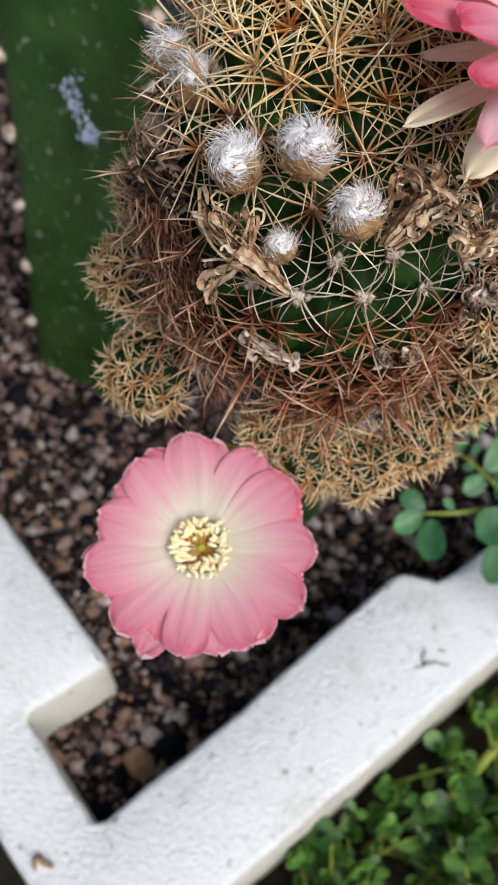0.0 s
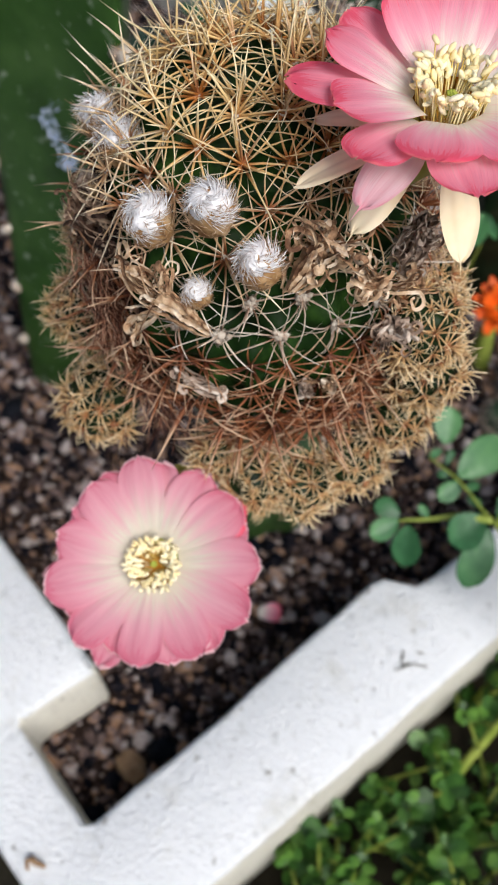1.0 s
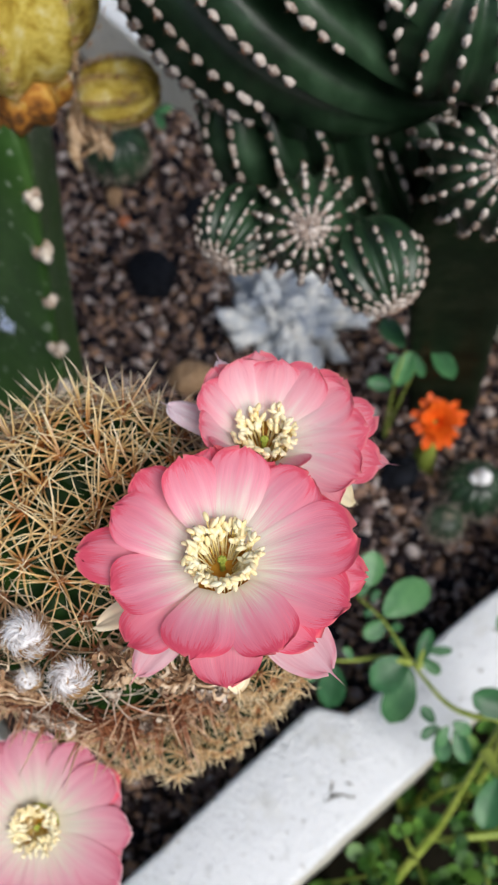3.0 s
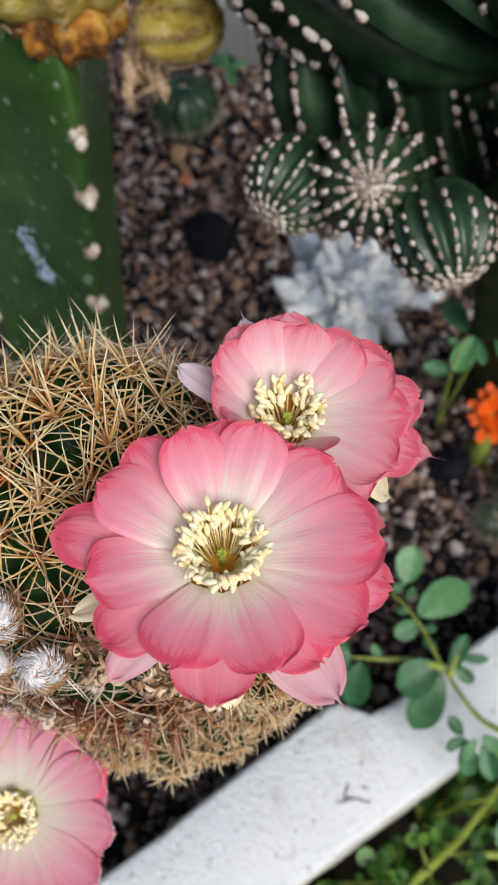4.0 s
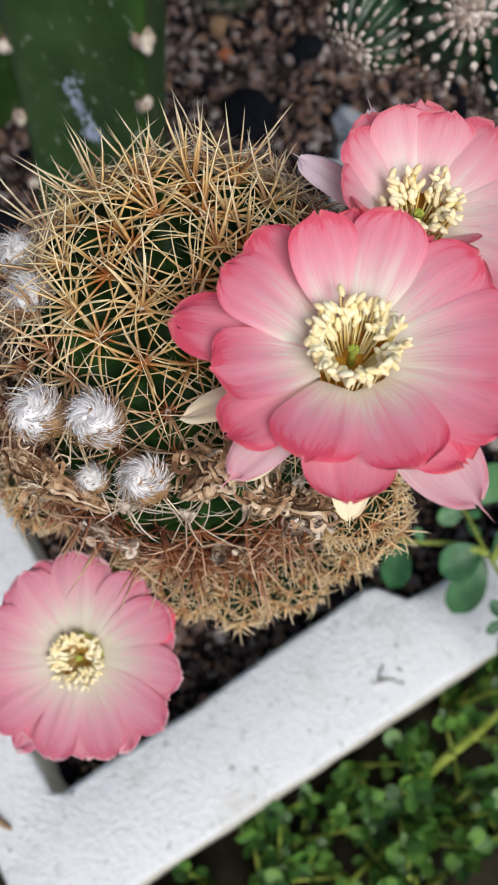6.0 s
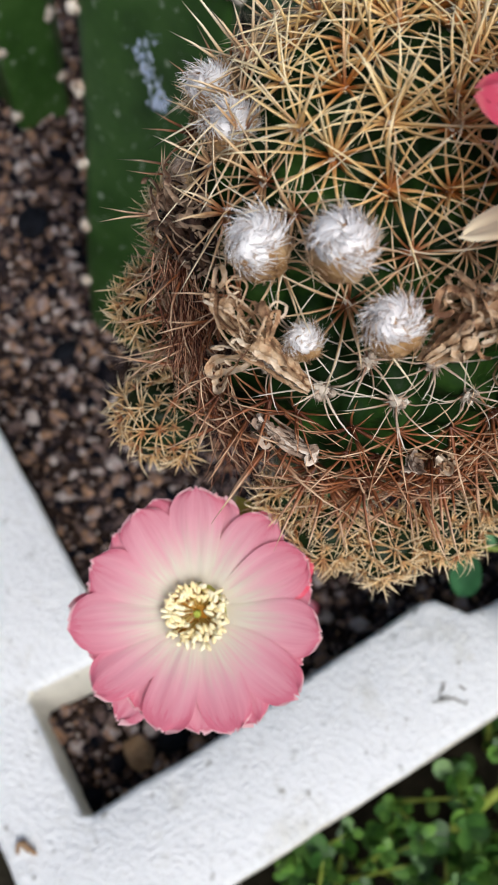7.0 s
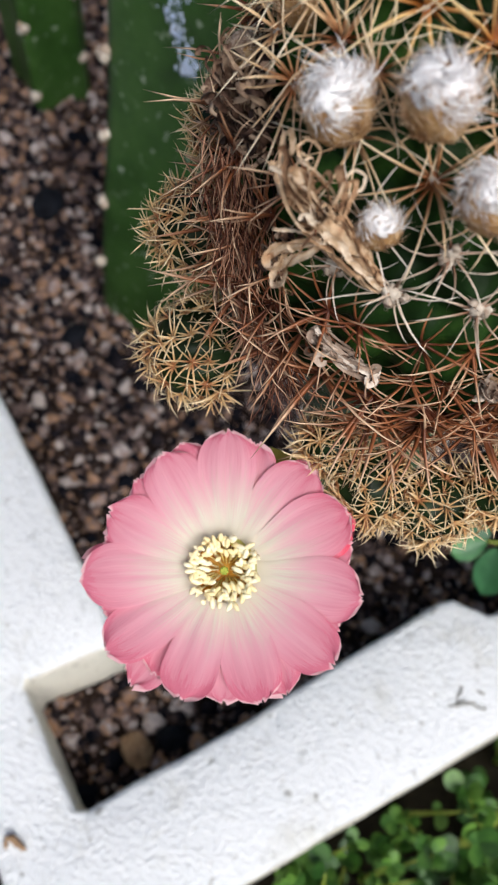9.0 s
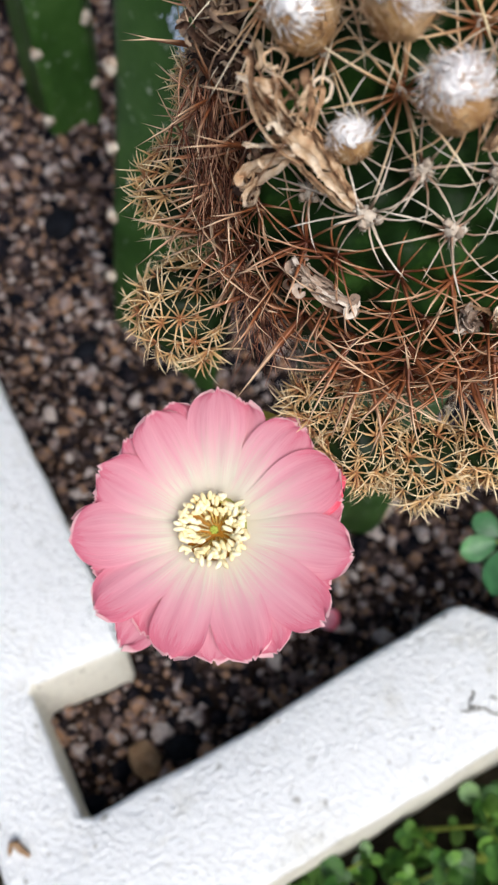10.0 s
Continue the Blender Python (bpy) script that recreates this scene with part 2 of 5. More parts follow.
YELLOW = mottled("yellow_scion", [(0.28, (0.16, 0.10, 0.02)), (0.42, (0.48, 0.34, 0.05)), (0.56, (0.68, 0.55, 0.12)), (0.75, (0.80, 0.74, 0.42))], 70, 0.5, 0.35, 300, 0.0006, fine=220)
ORANGE_SKIN = mottled("orange_graft_skin", [(0.30, (0.05, 0.03, 0.015)), (0.42, (0.20, 0.08, 0.02)), (0.55, (0.45, 0.19, 0.03)), (0.75, (0.6, 0.42, 0.10))], 60, 0.6, 0.2, 300, 0.001, fine=260)
SILVER = mottled("silver_blue_skin", [(0.28, (0.28, 0.35, 0.48)), (0.46, (0.58, 0.62, 0.66)), (0.64, (0.86, 0.86, 0.84))], 40, 0.8, 0.2, 260, 0.002, fine=240)
BLUE_WOOL = mottled("blue_white_bloom", [(0.3, (0.36, 0.46, 0.66)), (0.7, (0.66, 0.74, 0.88))], 300, 0.9, 0.1, 900, 0.0006)
ORANGE = mottled("orange_petal", [(0.3, (0.6, 0.05, 0.004)), (0.7, (0.85, 0.17, 0.01))], 120, 0.5, 0.3, island=0.3)
GROUND = mottled("dark_garden_soil", [(0.3, (0.012, 0.011, 0.008)), (0.7, (0.04, 0.034, 0.022))], 30, 0.95, 0.1, 120, 0.006)


# ---- mesh tools ----
def ob_from(name, verts, faces, mat, parent=None, label="", smooth=True, uv=None, mats=None):
    """A mesh object; uv holds one pair for each vertex. mat None keeps the mesh bare."""
    me = bpy.data.meshes.new(name)
    me.from_pydata([tuple(p) for p in verts], [], [tuple(f) for f in faces])
    if smooth:
        me.polygons.foreach_set("use_smooth", [True] * len(me.polygons))
    if uv is not None:
        layer = me.uv_layers.new(name="UVMap")
        idx = np.zeros(len(me.loops), dtype=np.int32)
        me.loops.foreach_get("vertex_index", idx)
        layer.data.foreach_set("uv", np.asarray(uv, dtype=np.float32)[idx].ravel())
    if mat:
        me.materials.append(mat)
    me.update()
    return part_of(name, me, parent, label)


def part_of(name, me, parent=None, label=""):
    ob = new(name, me)
    if parent:
        ob.parent = parent
    if label:
        tagged(ob, label)
    return ob


def empty(name, place, label, category, group="", kind=""):
    e = new(name)
    e.location = place
    e.empty_display_size = 0.01
    return tagged(e, label, category, group, kind)


class Build:
    """Collects simple shapes into one vertex and face list."""

    def __init__(self):
        self.v, self.f = [], []

    def tube(self, pts, radii, sides=6, cap=True):
        pts = [Vector(p) for p in pts]
        base = len(self.v)
        n = len(pts)
        ref = None
        for i, p in enumerate(pts):
            d = (pts[min(i + 1, n - 1)] - pts[max(i - 1, 0)]).normalized()
            if ref is None:
                ref = d.orthogonal().normalized()
            ref = (ref - d * ref.dot(d)).normalized()
            b = d.cross(ref)
            for k in range(sides):
                a = 2 * math.pi * k / sides
                self.v.append(p + (ref * math.cos(a) + b * math.sin(a)) * radii[i])
        for i in range(n - 1):
            for k in range(sides):
                a, c = base + i * sides + k, base + i * sides + (k + 1) % sides
                self.f.append((a, c, c + sides, a + sides))
        if cap:
            self.f.append(tuple(base + k for k in reversed(range(sides))))
            self.f.append(tuple(base + (n - 1) * sides + k for k in range(sides)))

    def spine(self, root, way, length, thick, bend, segs=3):
        pts, d = [Vector(root)], Vector(way).normalized()
        for i in range(segs):
            pts.append(pts[-1] + d * length / segs)
            d = (d + Vector(bend) / segs).normalized()
        base = len(self.v)
        ref = Vector(way).orthogonal().normalized()
        b = Vector(way).normalized().cross(ref)
        for i, p in enumerate(pts[:-1]):
            r = thick * (1 - 0.75 * i / segs)
            for k in range(3):
                a = 2 * math.pi * k / 3
                self.v.append(p + (ref * math.cos(a) + b * math.sin(a)) * r)
        tip = len(self.v)
        self.v.append(pts[-1])
        for i in range(segs - 1):
            for k in range(3):
                a, c = base + i * 3 + k, base + i * 3 + (k + 1) % 3
                self.f.append((a, c, c + 3, a + 3))
        last = base + (segs - 1) * 3
        for k in range(3):
            self.f.append((last + k, last + (k + 1) % 3, tip))

    def ball(self, centre, radii, rot=None, rings=5, segs=8, rough=0.0, rng=random):
        base = len(self.v)
        c = Vector(centre)
        for i in range(rings + 1):
            th = math.pi * i / rings
            for k in range(segs):
                a = 2 * math.pi * k / segs
                p = Vector((math.sin(th) * math.cos(a) * radii[0], math.sin(th) * math.sin(a) * radii[1], math.cos(th) * radii[2]))
                p *= 1 + rng.uniform(-rough, rough)
                if rot:
                    p = rot @ p
                self.v.append(c + p)
        for i in range(rings):
            for k in range(segs):
                a, d = base + i * segs + k, base + i * segs + (k + 1) % segs
                self.f.append((a, a + segs, d + segs, d))

    def ribbon(self, pts, widths, normal, curl=0.0):
        """A thin strip with a trough along its middle."""
        base = len(self.v)
        pts = [Vector(p) for p in pts]
        n = len(pts)
        nrm = Vector(normal)
        for i, p in enumerate(pts):
            d = (pts[min(i + 1, n - 1)] - pts[max(i - 1, 0)]).normalized()
            side = d.cross(nrm)
            side = side.normalized() if side.length > 1e-6 else d.orthogonal().normalized()
            up = side.cross(d)
            nrm = up
            w = widths[i]
            self.v += [p - side * w + up * w * curl, p - up * w * 0.2, p + side * w + up * w * curl]
        for i in range(n - 1):
            a = base + 3 * i
            self.f += [(a, a + 1, a + 4, a + 3), (a + 1, a + 2, a + 5, a + 4)]

    def done(self, name, mat, parent=None, label="", smooth=True):
        return ob_from(name, self.v, self.f, mat, parent, label, smooth)


def turned(normal, spin=0.0):
    """The rotation that lays local z along normal."""
    return Vector(normal).to_track_quat("Z", "Y").to_matrix().to_4x4() @ Matrix.Rotation(spin, 4, "Z")


# ---- planter in its own axes: the corner and its two arms ----
CORNER = Vector((-0.015, 0.129, 0.0))
ARM_U, ARM_V = Vector((0.770, 0.638, 0.0)), Vector((-0.638, 0.770, 0.0))


def plan(u, v, z=0.0):
    return CORNER + ARM_U * u + ARM_V * v + Vector((0, 0, z))


def soil_z(x, y):
    d = Vector((x, y, 0)) - CORNER
    u, v = d.dot(ARM_U), d.dot(ARM_V)
    z = -0.092 + 0.037 * math.exp(-(u * u + v * v) / 0.02) + 0.056 * math.exp(-((u - 0.545) ** 2 + (v - 0.54) ** 2) / 0.006)
    return z + 0.012 * (noise.noise(Vector((x * 5, y * 5, 0))) + 0.5 * noise.noise(Vector((x * 14, y * 14, 3))))


def densify(loop, step):
    out = []
    for (a, b), (c, d) in zip(loop, loop[1:] + loop[:1]):
        n = max(1, int(math.hypot(c - a, d - b) / step))
        out += [(a + (c - a) * i / n, b + (d - b) * i / n) for i in range(n)]
    return out


def wall_ring():
    inner = [(0, 0), (0.005, -0.002), (0.03, -0.002), (0.08, -0.001), (0.14, 0.0015), (0.199, 0.004), (0.215, 0.005), (0.223, 0.002), (0.235, -0.014), (0.249, -0.016), (0.588, -0.016), (0.588, 0.47), (0.584, 0.474), (0.525, 0.486), (0.520, 0.490), (0.512, 1.0), (0.053, 1.0), (0.053, 0.069), (0.050, 0.065), (0.003, 0.069), (0.0, 0.065)]
    outer = [(-0.044, -0.064), (-0.040, -0.068), (0.655, -0.068), (0.655, 1.06), (-0.044, 1.06)]
    v, f, rims = [], [], []
    for loop, sign in ((inner, -1), (outer, 1)):
        pts = densify(loop, 0.012)
        n = len(pts)
        rings = []
        for z, inset in ((-0.16, 0.0), (-0.05, 0.0), (-0.012, 0.0), (-0.0045, 0.0004), (-0.0013, 0.0018), (0.0, 0.0045)):
            ring = []
            for i, (a, b) in enumerate(pts):
                tx, ty = pts[(i + 1) % n][0] - pts[i - 1][0], pts[(i + 1) % n][1] - pts[i - 1][1]
                ln = math.hypot(tx, ty) or 1
                nx, ny = ty / ln, -tx / ln
                w = 0.0011 * noise.noise(Vector((a * 60, b * 60, z * 30))) + 0.0012 * noise.noise(Vector((a * 17, b * 17, 4)))
                off = -inset * sign + w
                p = plan(a + nx * off, b + ny * off, z + (0.0006 * noise.noise(Vector((a * 40, b * 40, 9))) if z > -0.01 else 0))
                ring.append(len(v))
                v.append(p)
            rings.append(ring)
        for r0, r1 in zip(rings, rings[1:]):
            for i in range(n):
                q = (r0[i], r0[(i + 1) % n], r1[(i + 1) % n], r1[i])
                f.append(q)
        rims.append(rings[-1])
    bm = bmesh.new()
    bv = [bm.verts.new(p) for p in v]
    for q in f:
        bm.faces.new([bv[i] for i in q])
    edges = []
    for ring in rims:
        for i in range(len(ring)):
            a, b = bv[ring[i]], bv[ring[(i + 1) % len(ring)]]
            edges.append(bm.edges.get((a, b)) or bm.edges.new((a, b)))
    bmesh.ops.triangle_fill(bm, edges=edges, use_beauty=True)
    bmesh.ops.recalc_face_normals(bm, faces=bm.faces)
    for fc in bm.faces:
        fc.smooth = True
        # faces close to vertical take the cream tint, all others the white
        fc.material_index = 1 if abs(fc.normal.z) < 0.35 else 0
    me = bpy.data.meshes.new("planter_wall")
    bm.to_mesh(me)
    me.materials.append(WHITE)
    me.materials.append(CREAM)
    wall = new("planter_wall", me)
    return tagged(wall, "white-painted rough cement planter wall with a stepped inner edge", "planter", kind="structure")


wall_ring()

# ---- soil and ground ----
NU, NV = 70, 100
sv, sf = [], []
for i in range(NU + 1):
    for j in range(NV + 1):
        p = plan(-0.01 + 0.61 * i / NU, -0.022 + 1.03 * j / NV)
        sv.append((p.x, p.y, soil_z(p.x, p.y)))
for i in range(NU):
    for j in range(NV):
        a = i * (NV + 1) + j
        sf.append((a, a + NV + 1, a + NV + 2, a + 1))
tagged(ob_from("soil_bed", sv, sf, SOIL), "dark gritty cactus soil filling the planter", "soil", kind="structure")
gs = 60.0
gv = [(-gs, -gs, -0.158), (gs, -gs, -0.158), (gs, gs, -0.158), (-gs, gs, -0.158)]
tagged(ob_from("ground", gv, [(0, 1, 2, 3)], GROUND, smooth=False), "dark garden soil round the planter", "ground", kind="structure")


def gravel():
    rng = np.random.default_rng(5)
    t = (1 + 5 ** 0.5) / 2
    ico = np.array([(-1, t, 0), (1, t, 0), (-1, -t, 0), (1, -t, 0), (0, -1, t), (0, 1, t), (0, -1, -t), (0, 1, -t), (t, 0, -1), (t, 0, 1), (-t, 0, -1), (-t, 0, 1)]) / (1 + t * t) ** 0.5
    tri = np.array([(0, 11, 5), (0, 5, 1), (0, 1, 7), (0, 7, 10), (0, 10, 11), (1, 5, 9), (5, 11, 4), (11, 10, 2), (10, 7, 6), (7, 1, 8), (3, 9, 4), (3, 4, 2), (3, 2, 6), (3, 6, 8), (3, 8, 9), (4, 9, 5), (2, 4, 11), (6, 2, 10), (8, 6, 7), (9, 8, 1)])
    count = 62000
    vs, fs = [], []
    for k in range(count):
        u, v = rng.uniform(0.0, 0.585), rng.uniform(-0.012, 0.98)
        if (u < 0.056 and v > 0.066) or (u < 0.225 and v < 0.004):
            continue
        p = plan(u, v)
        s = min(0.0062, 0.0010 * math.exp(rng.normal(0, 0.78)) + 0.0005)
        q = ico * (1 + rng.uniform(-0.2, 0.2, (12, 1))) * s * rng.uniform(0.65, 1.25, 3)
        a = rng.normal(size=(3, 3))
        r, _ = np.linalg.qr(a)
        q = q @ r + np.array((p.x, p.y, soil_z(p.x, p.y) + s * rng.uniform(0.0, 0.7)))
        fs.append(tri + 12 * len(vs))
        vs.append(q)
    return tagged(ob_from("gravel", np.concatenate(vs).tolist(), np.concatenate(fs).tolist(), GRAVEL, smooth=False), "mixed brown, grey and black lava gravel over the soil", "gravel", kind="stuff")


gravel()


# ---- spine clusters ----
def cluster_mesh(name, mat, radial, length, central, clen, seed, wool=0.0012, thick=0.00034, droop=0.25, spread=(55, 86)):
    """One areole seen from its own z axis: felt pad, a star of radial spines and a few longer central ones."""
    rng = random.Random(seed)
    b = Build()
    b.ball((0, 0, 0.0003), (wool * 0.7, wool * 0.7, wool * 0.6), None, 4, 6, 0.35, rng)
    if wool > 0.0015:
        for k in range(6):
            b.ball((rng.uniform(-wool, wool) * 0.7, rng.uniform(-wool, wool) * 0.7, rng.uniform(0.2, 0.8) * wool), (wool * 0.35, wool * 0.35, wool * 0.3), None, 3, 5, 0.4, rng)
        for k in range(26):
            d = Vector((rng.uniform(-1, 1), rng.uniform(-1, 1), rng.uniform(0.0, 1.0))).normalized()
            b.spine(d * wool * 0.5, d, wool * rng.uniform(0.5, 1.1), wool * 0.06, (rng.uniform(-1, 1), rng.uniform(-1, 1), 0), 2)
    felt = len(b.f)
    sweep = rng.uniform(-0.9, 0.9)
    for k in range(radial):
        root = len(b.v)
        a = 2 * math.pi * (k + rng.uniform(-0.3, 0.3)) / radial
        tilt = radians(rng.uniform(*spread))
        d = Vector((math.sin(tilt) * math.cos(a), math.sin(tilt) * math.sin(a), math.cos(tilt)))
        b.spine((d.x * wool * 0.4, d.y * wool * 0.4, 0.0004), d, length * rng.uniform(0.65, 1.15), thick * rng.uniform(0.8, 1.15), Vector((-sweep * d.y + rng.uniform(-0.3, 0.3), sweep * d.x + rng.uniform(-0.3, 0.3), -droop * rng.uniform(0.3, 1.1))), 4)
        b.f.append((0, root, root + 1))
    for k in range(central):
        root = len(b.v)
        a, tilt = rng.uniform(0, 6.28), radians(rng.uniform(5, 42))
        d = Vector((math.sin(tilt) * math.cos(a), math.sin(tilt) * math.sin(a), math.cos(tilt)))
        b.spine((0, 0, 0.0006), d, clen * rng.uniform(0.7, 1.2), thick * 1.3, Vector((rng.uniform(-0.35, 0.35), rng.uniform(-0.35, 0.35), 0)))
        b.f.append((0, root, root + 1))
    me = bpy.data.meshes.new(name)
    me.from_pydata([tuple(p) for p in b.v], [], b.f)
    me.materials.append(mat)
    me.materials.append(AREOLE_WOOL)
    me.polygons.foreach_set("use_smooth", [True] * len(me.polygons))
    me.polygons.foreach_set("material_index", [1 if i < felt else 0 for i in range(len(b.f))])
    layer = me.uv_layers.new(name="UVMap")
    idx = np.zeros(len(me.loops), dtype=np.int32)
    me.loops.foreach_get("vertex_index", idx)
    uv = np.array([(0.5, min(1.0, p.length / length)) for p in map(Vector, b.v)], dtype=np.float32)
    layer.data.foreach_set("uv", uv[idx].ravel())
    return me


GOLD = [cluster_mesh("golden_cluster", SPINE_GOLD, 12, 0.0150, 3, 0.0155, s, 0.0013, 0.00037, 0.7, (48, 84)) for s in range(8)]
MIDS = [cluster_mesh("russet_cluster", SPINE_MID, 13, 0.0160, 2, 0.014, 20 + s, 0.0013, 0.00035, 0.75, (60, 86)) for s in range(7)]
PALE = [cluster_mesh("pale_cluster", SPINE_PALE, 9, 0.0140, 1, 0.010, 40 + s, 0.0025, 0.00029, 1.1, (58, 84)) for s in range(6)]
BROWN = [cluster_mesh("brown_cluster", SPINE_BROWN, 11, 0.0165, 2, 0.015, 60 + s, 0.0008, 0.00040, 1.2, (46, 84)) for s in range(8)]
STRAW = [cluster_mesh("straw_cluster", SPINE_TAN, 10, 0.0066, 1, 0.0052, 80 + s, 0.0006, 0.00030, 0.8, (42, 80)) for s in range(9)]
TALL = [cluster_mesh("upright_cluster", SPINE_MID, 0, 0.0200, 2, 0.0200, 100 + s, 0.0009, 0.00036, 0.1, (20, 40)) for s in range(4)]


def ribbed(name, mat, axis_r, top, bottom, ribs, depth, parent, label="", twist=0.0, power=2.4, rings=40, seg=6, waist=0.0):
    """A ribbed globe on the local z axis between bottom and top, with a dimpled crown."""
    v, f = [], []
    n = ribs * seg
    mid, half = (top + bottom) / 2, (top - bottom) / 2
    for i in range(rings + 1):
        s = -1 + 2 * i / rings
        s = math.sin(s * math.pi / 2)
        r = axis_r * max(0.0, 1 - abs(s) ** power) ** (1 / power)
        z = mid + half * s - (0.06 * axis_r * math.exp(-(r / (0.25 * axis_r)) ** 2) if s > 0 else 0)
        for k in range(n):
            a = 2 * math.pi * k / n + twist * s
            ph = (k % seg) / seg
            ridge = 1 - abs(2 * ph - 1) ** 1.0
            rr = r * (1 - depth * (ridge ** 0.8) * min(1, r / (0.3 * axis_r)))
            v.append((rr * math.cos(a), rr * math.sin(a), z))
    for i in range(rings):
        for k in range(n):
            a, c = i * n + k, i * n + (k + 1) % n
            f.append((a, c, c + n, a + n))
    f.append(tuple(reversed(range(n))))
    return ob_from(name, v, f, mat, parent, label)


# ---- flowers ----
def petal_mesh(name, mat, length, width, open_a, open_b, seed, cup=0.25, ruffle=0.05, point=0.018, ragged=0.05, claw=0.46):
    """A petal that leaves the throat along local z and bends outward along local x. Angles from z, in degrees."""
    rng = random.Random(seed)
    nu, nv = 24, 20
    verts, faces, uv = [], [], []
    r, h = 0.0, 0.0
    spine_pts = []
    for j in range(nv + 1):
        t = j / nv
        ang = radians(open_a + (open_b - open_a) * min(1, t * 1.2) ** 0.6)
        spine_pts.append((r, h, ang))
        r += math.sin(ang) * length / nv
        h += math.cos(ang) * length / nv
    ph = [rng.uniform(0, 6.28) for _ in range(5)]
    slim = point > 0.1
    blunt, wide_at = (2.0, 0.55) if slim else (2.15, 0.69)
    for j, (r, h, ang) in enumerate(spine_pts):
        t = j / nv
        w = width * (claw + (1 - claw) * math.sin(min(1.0, t / wide_at) * math.pi / 2) ** 1.25)
        if t > wide_at:
            w *= max(0.0, 1 - ((t - wide_at) / (1.004 - wide_at)) ** blunt) ** (1 / blunt)
        for i in range(nu + 1):
            s = -1 + 2 * i / nu
            y = s * w
            lift = cup * w * s * s * (1 - 0.3 * t)
            rf = ruffle * length * t * t * (math.sin(2.6 * s + ph[0]) + 0.5 * math.sin(5.7 * s + ph[1])) * (0.2 + 0.8 * abs(s))
            fold = 0.004 * length * math.sin(math.pi * min(1, t * 1.1)) * math.sin(9 * s + ph[4])
            edge = noise.noise(Vector((s * 2.6, seed * 1.7, 0))) + 0.20 * noise.noise(Vector((s * 7.0, seed * 2.9, 4))) + 0.07 * noise.noise(Vector((s * 17.0, seed * 0.9, 8)))
            tip = point * length * max(0, 1 - abs(s) * 5) * t ** 10 + ragged * length * t ** 6 * (edge - 0.2)
            nx, nz = -math.cos(ang), math.sin(ang)
            x = r + nx * (lift + rf + fold) + math.sin(ang) * tip
            z = h + nz * (lift + rf + fold) + math.cos(ang) * tip
            verts.append((x, y * (1 + 0.03 * math.sin(9 * t + ph[3])), z))
            uv.append((s * 0.5 + 0.5 + seed * 0.37, min(1.0, t * 0.86 + 0.20 * abs(s) ** 4 * t ** 1.5 + 0.14 * t ** 14)))
    for j in range(nv):
        for i in range(nu):
            a = j * (nu + 1) + i
            faces.append((a, a + 1, a + nu + 2, a + nu + 1))
    me = bpy.data.meshes.new(name)
    me.from_pydata(verts, [], faces)
    layer = me.uv_layers.new(name="UVMap")
    idx = np.zeros(len(me.loops), dtype=np.int32)
    me.loops.foreach_get("vertex_index", idx)
    layer.data.foreach_set("uv", np.asarray(uv, dtype=np.float32)[idx].ravel())
    me.materials.append(mat)
    me.polygons.foreach_set("use_smooth", [True] * len(me.polygons))
    return me


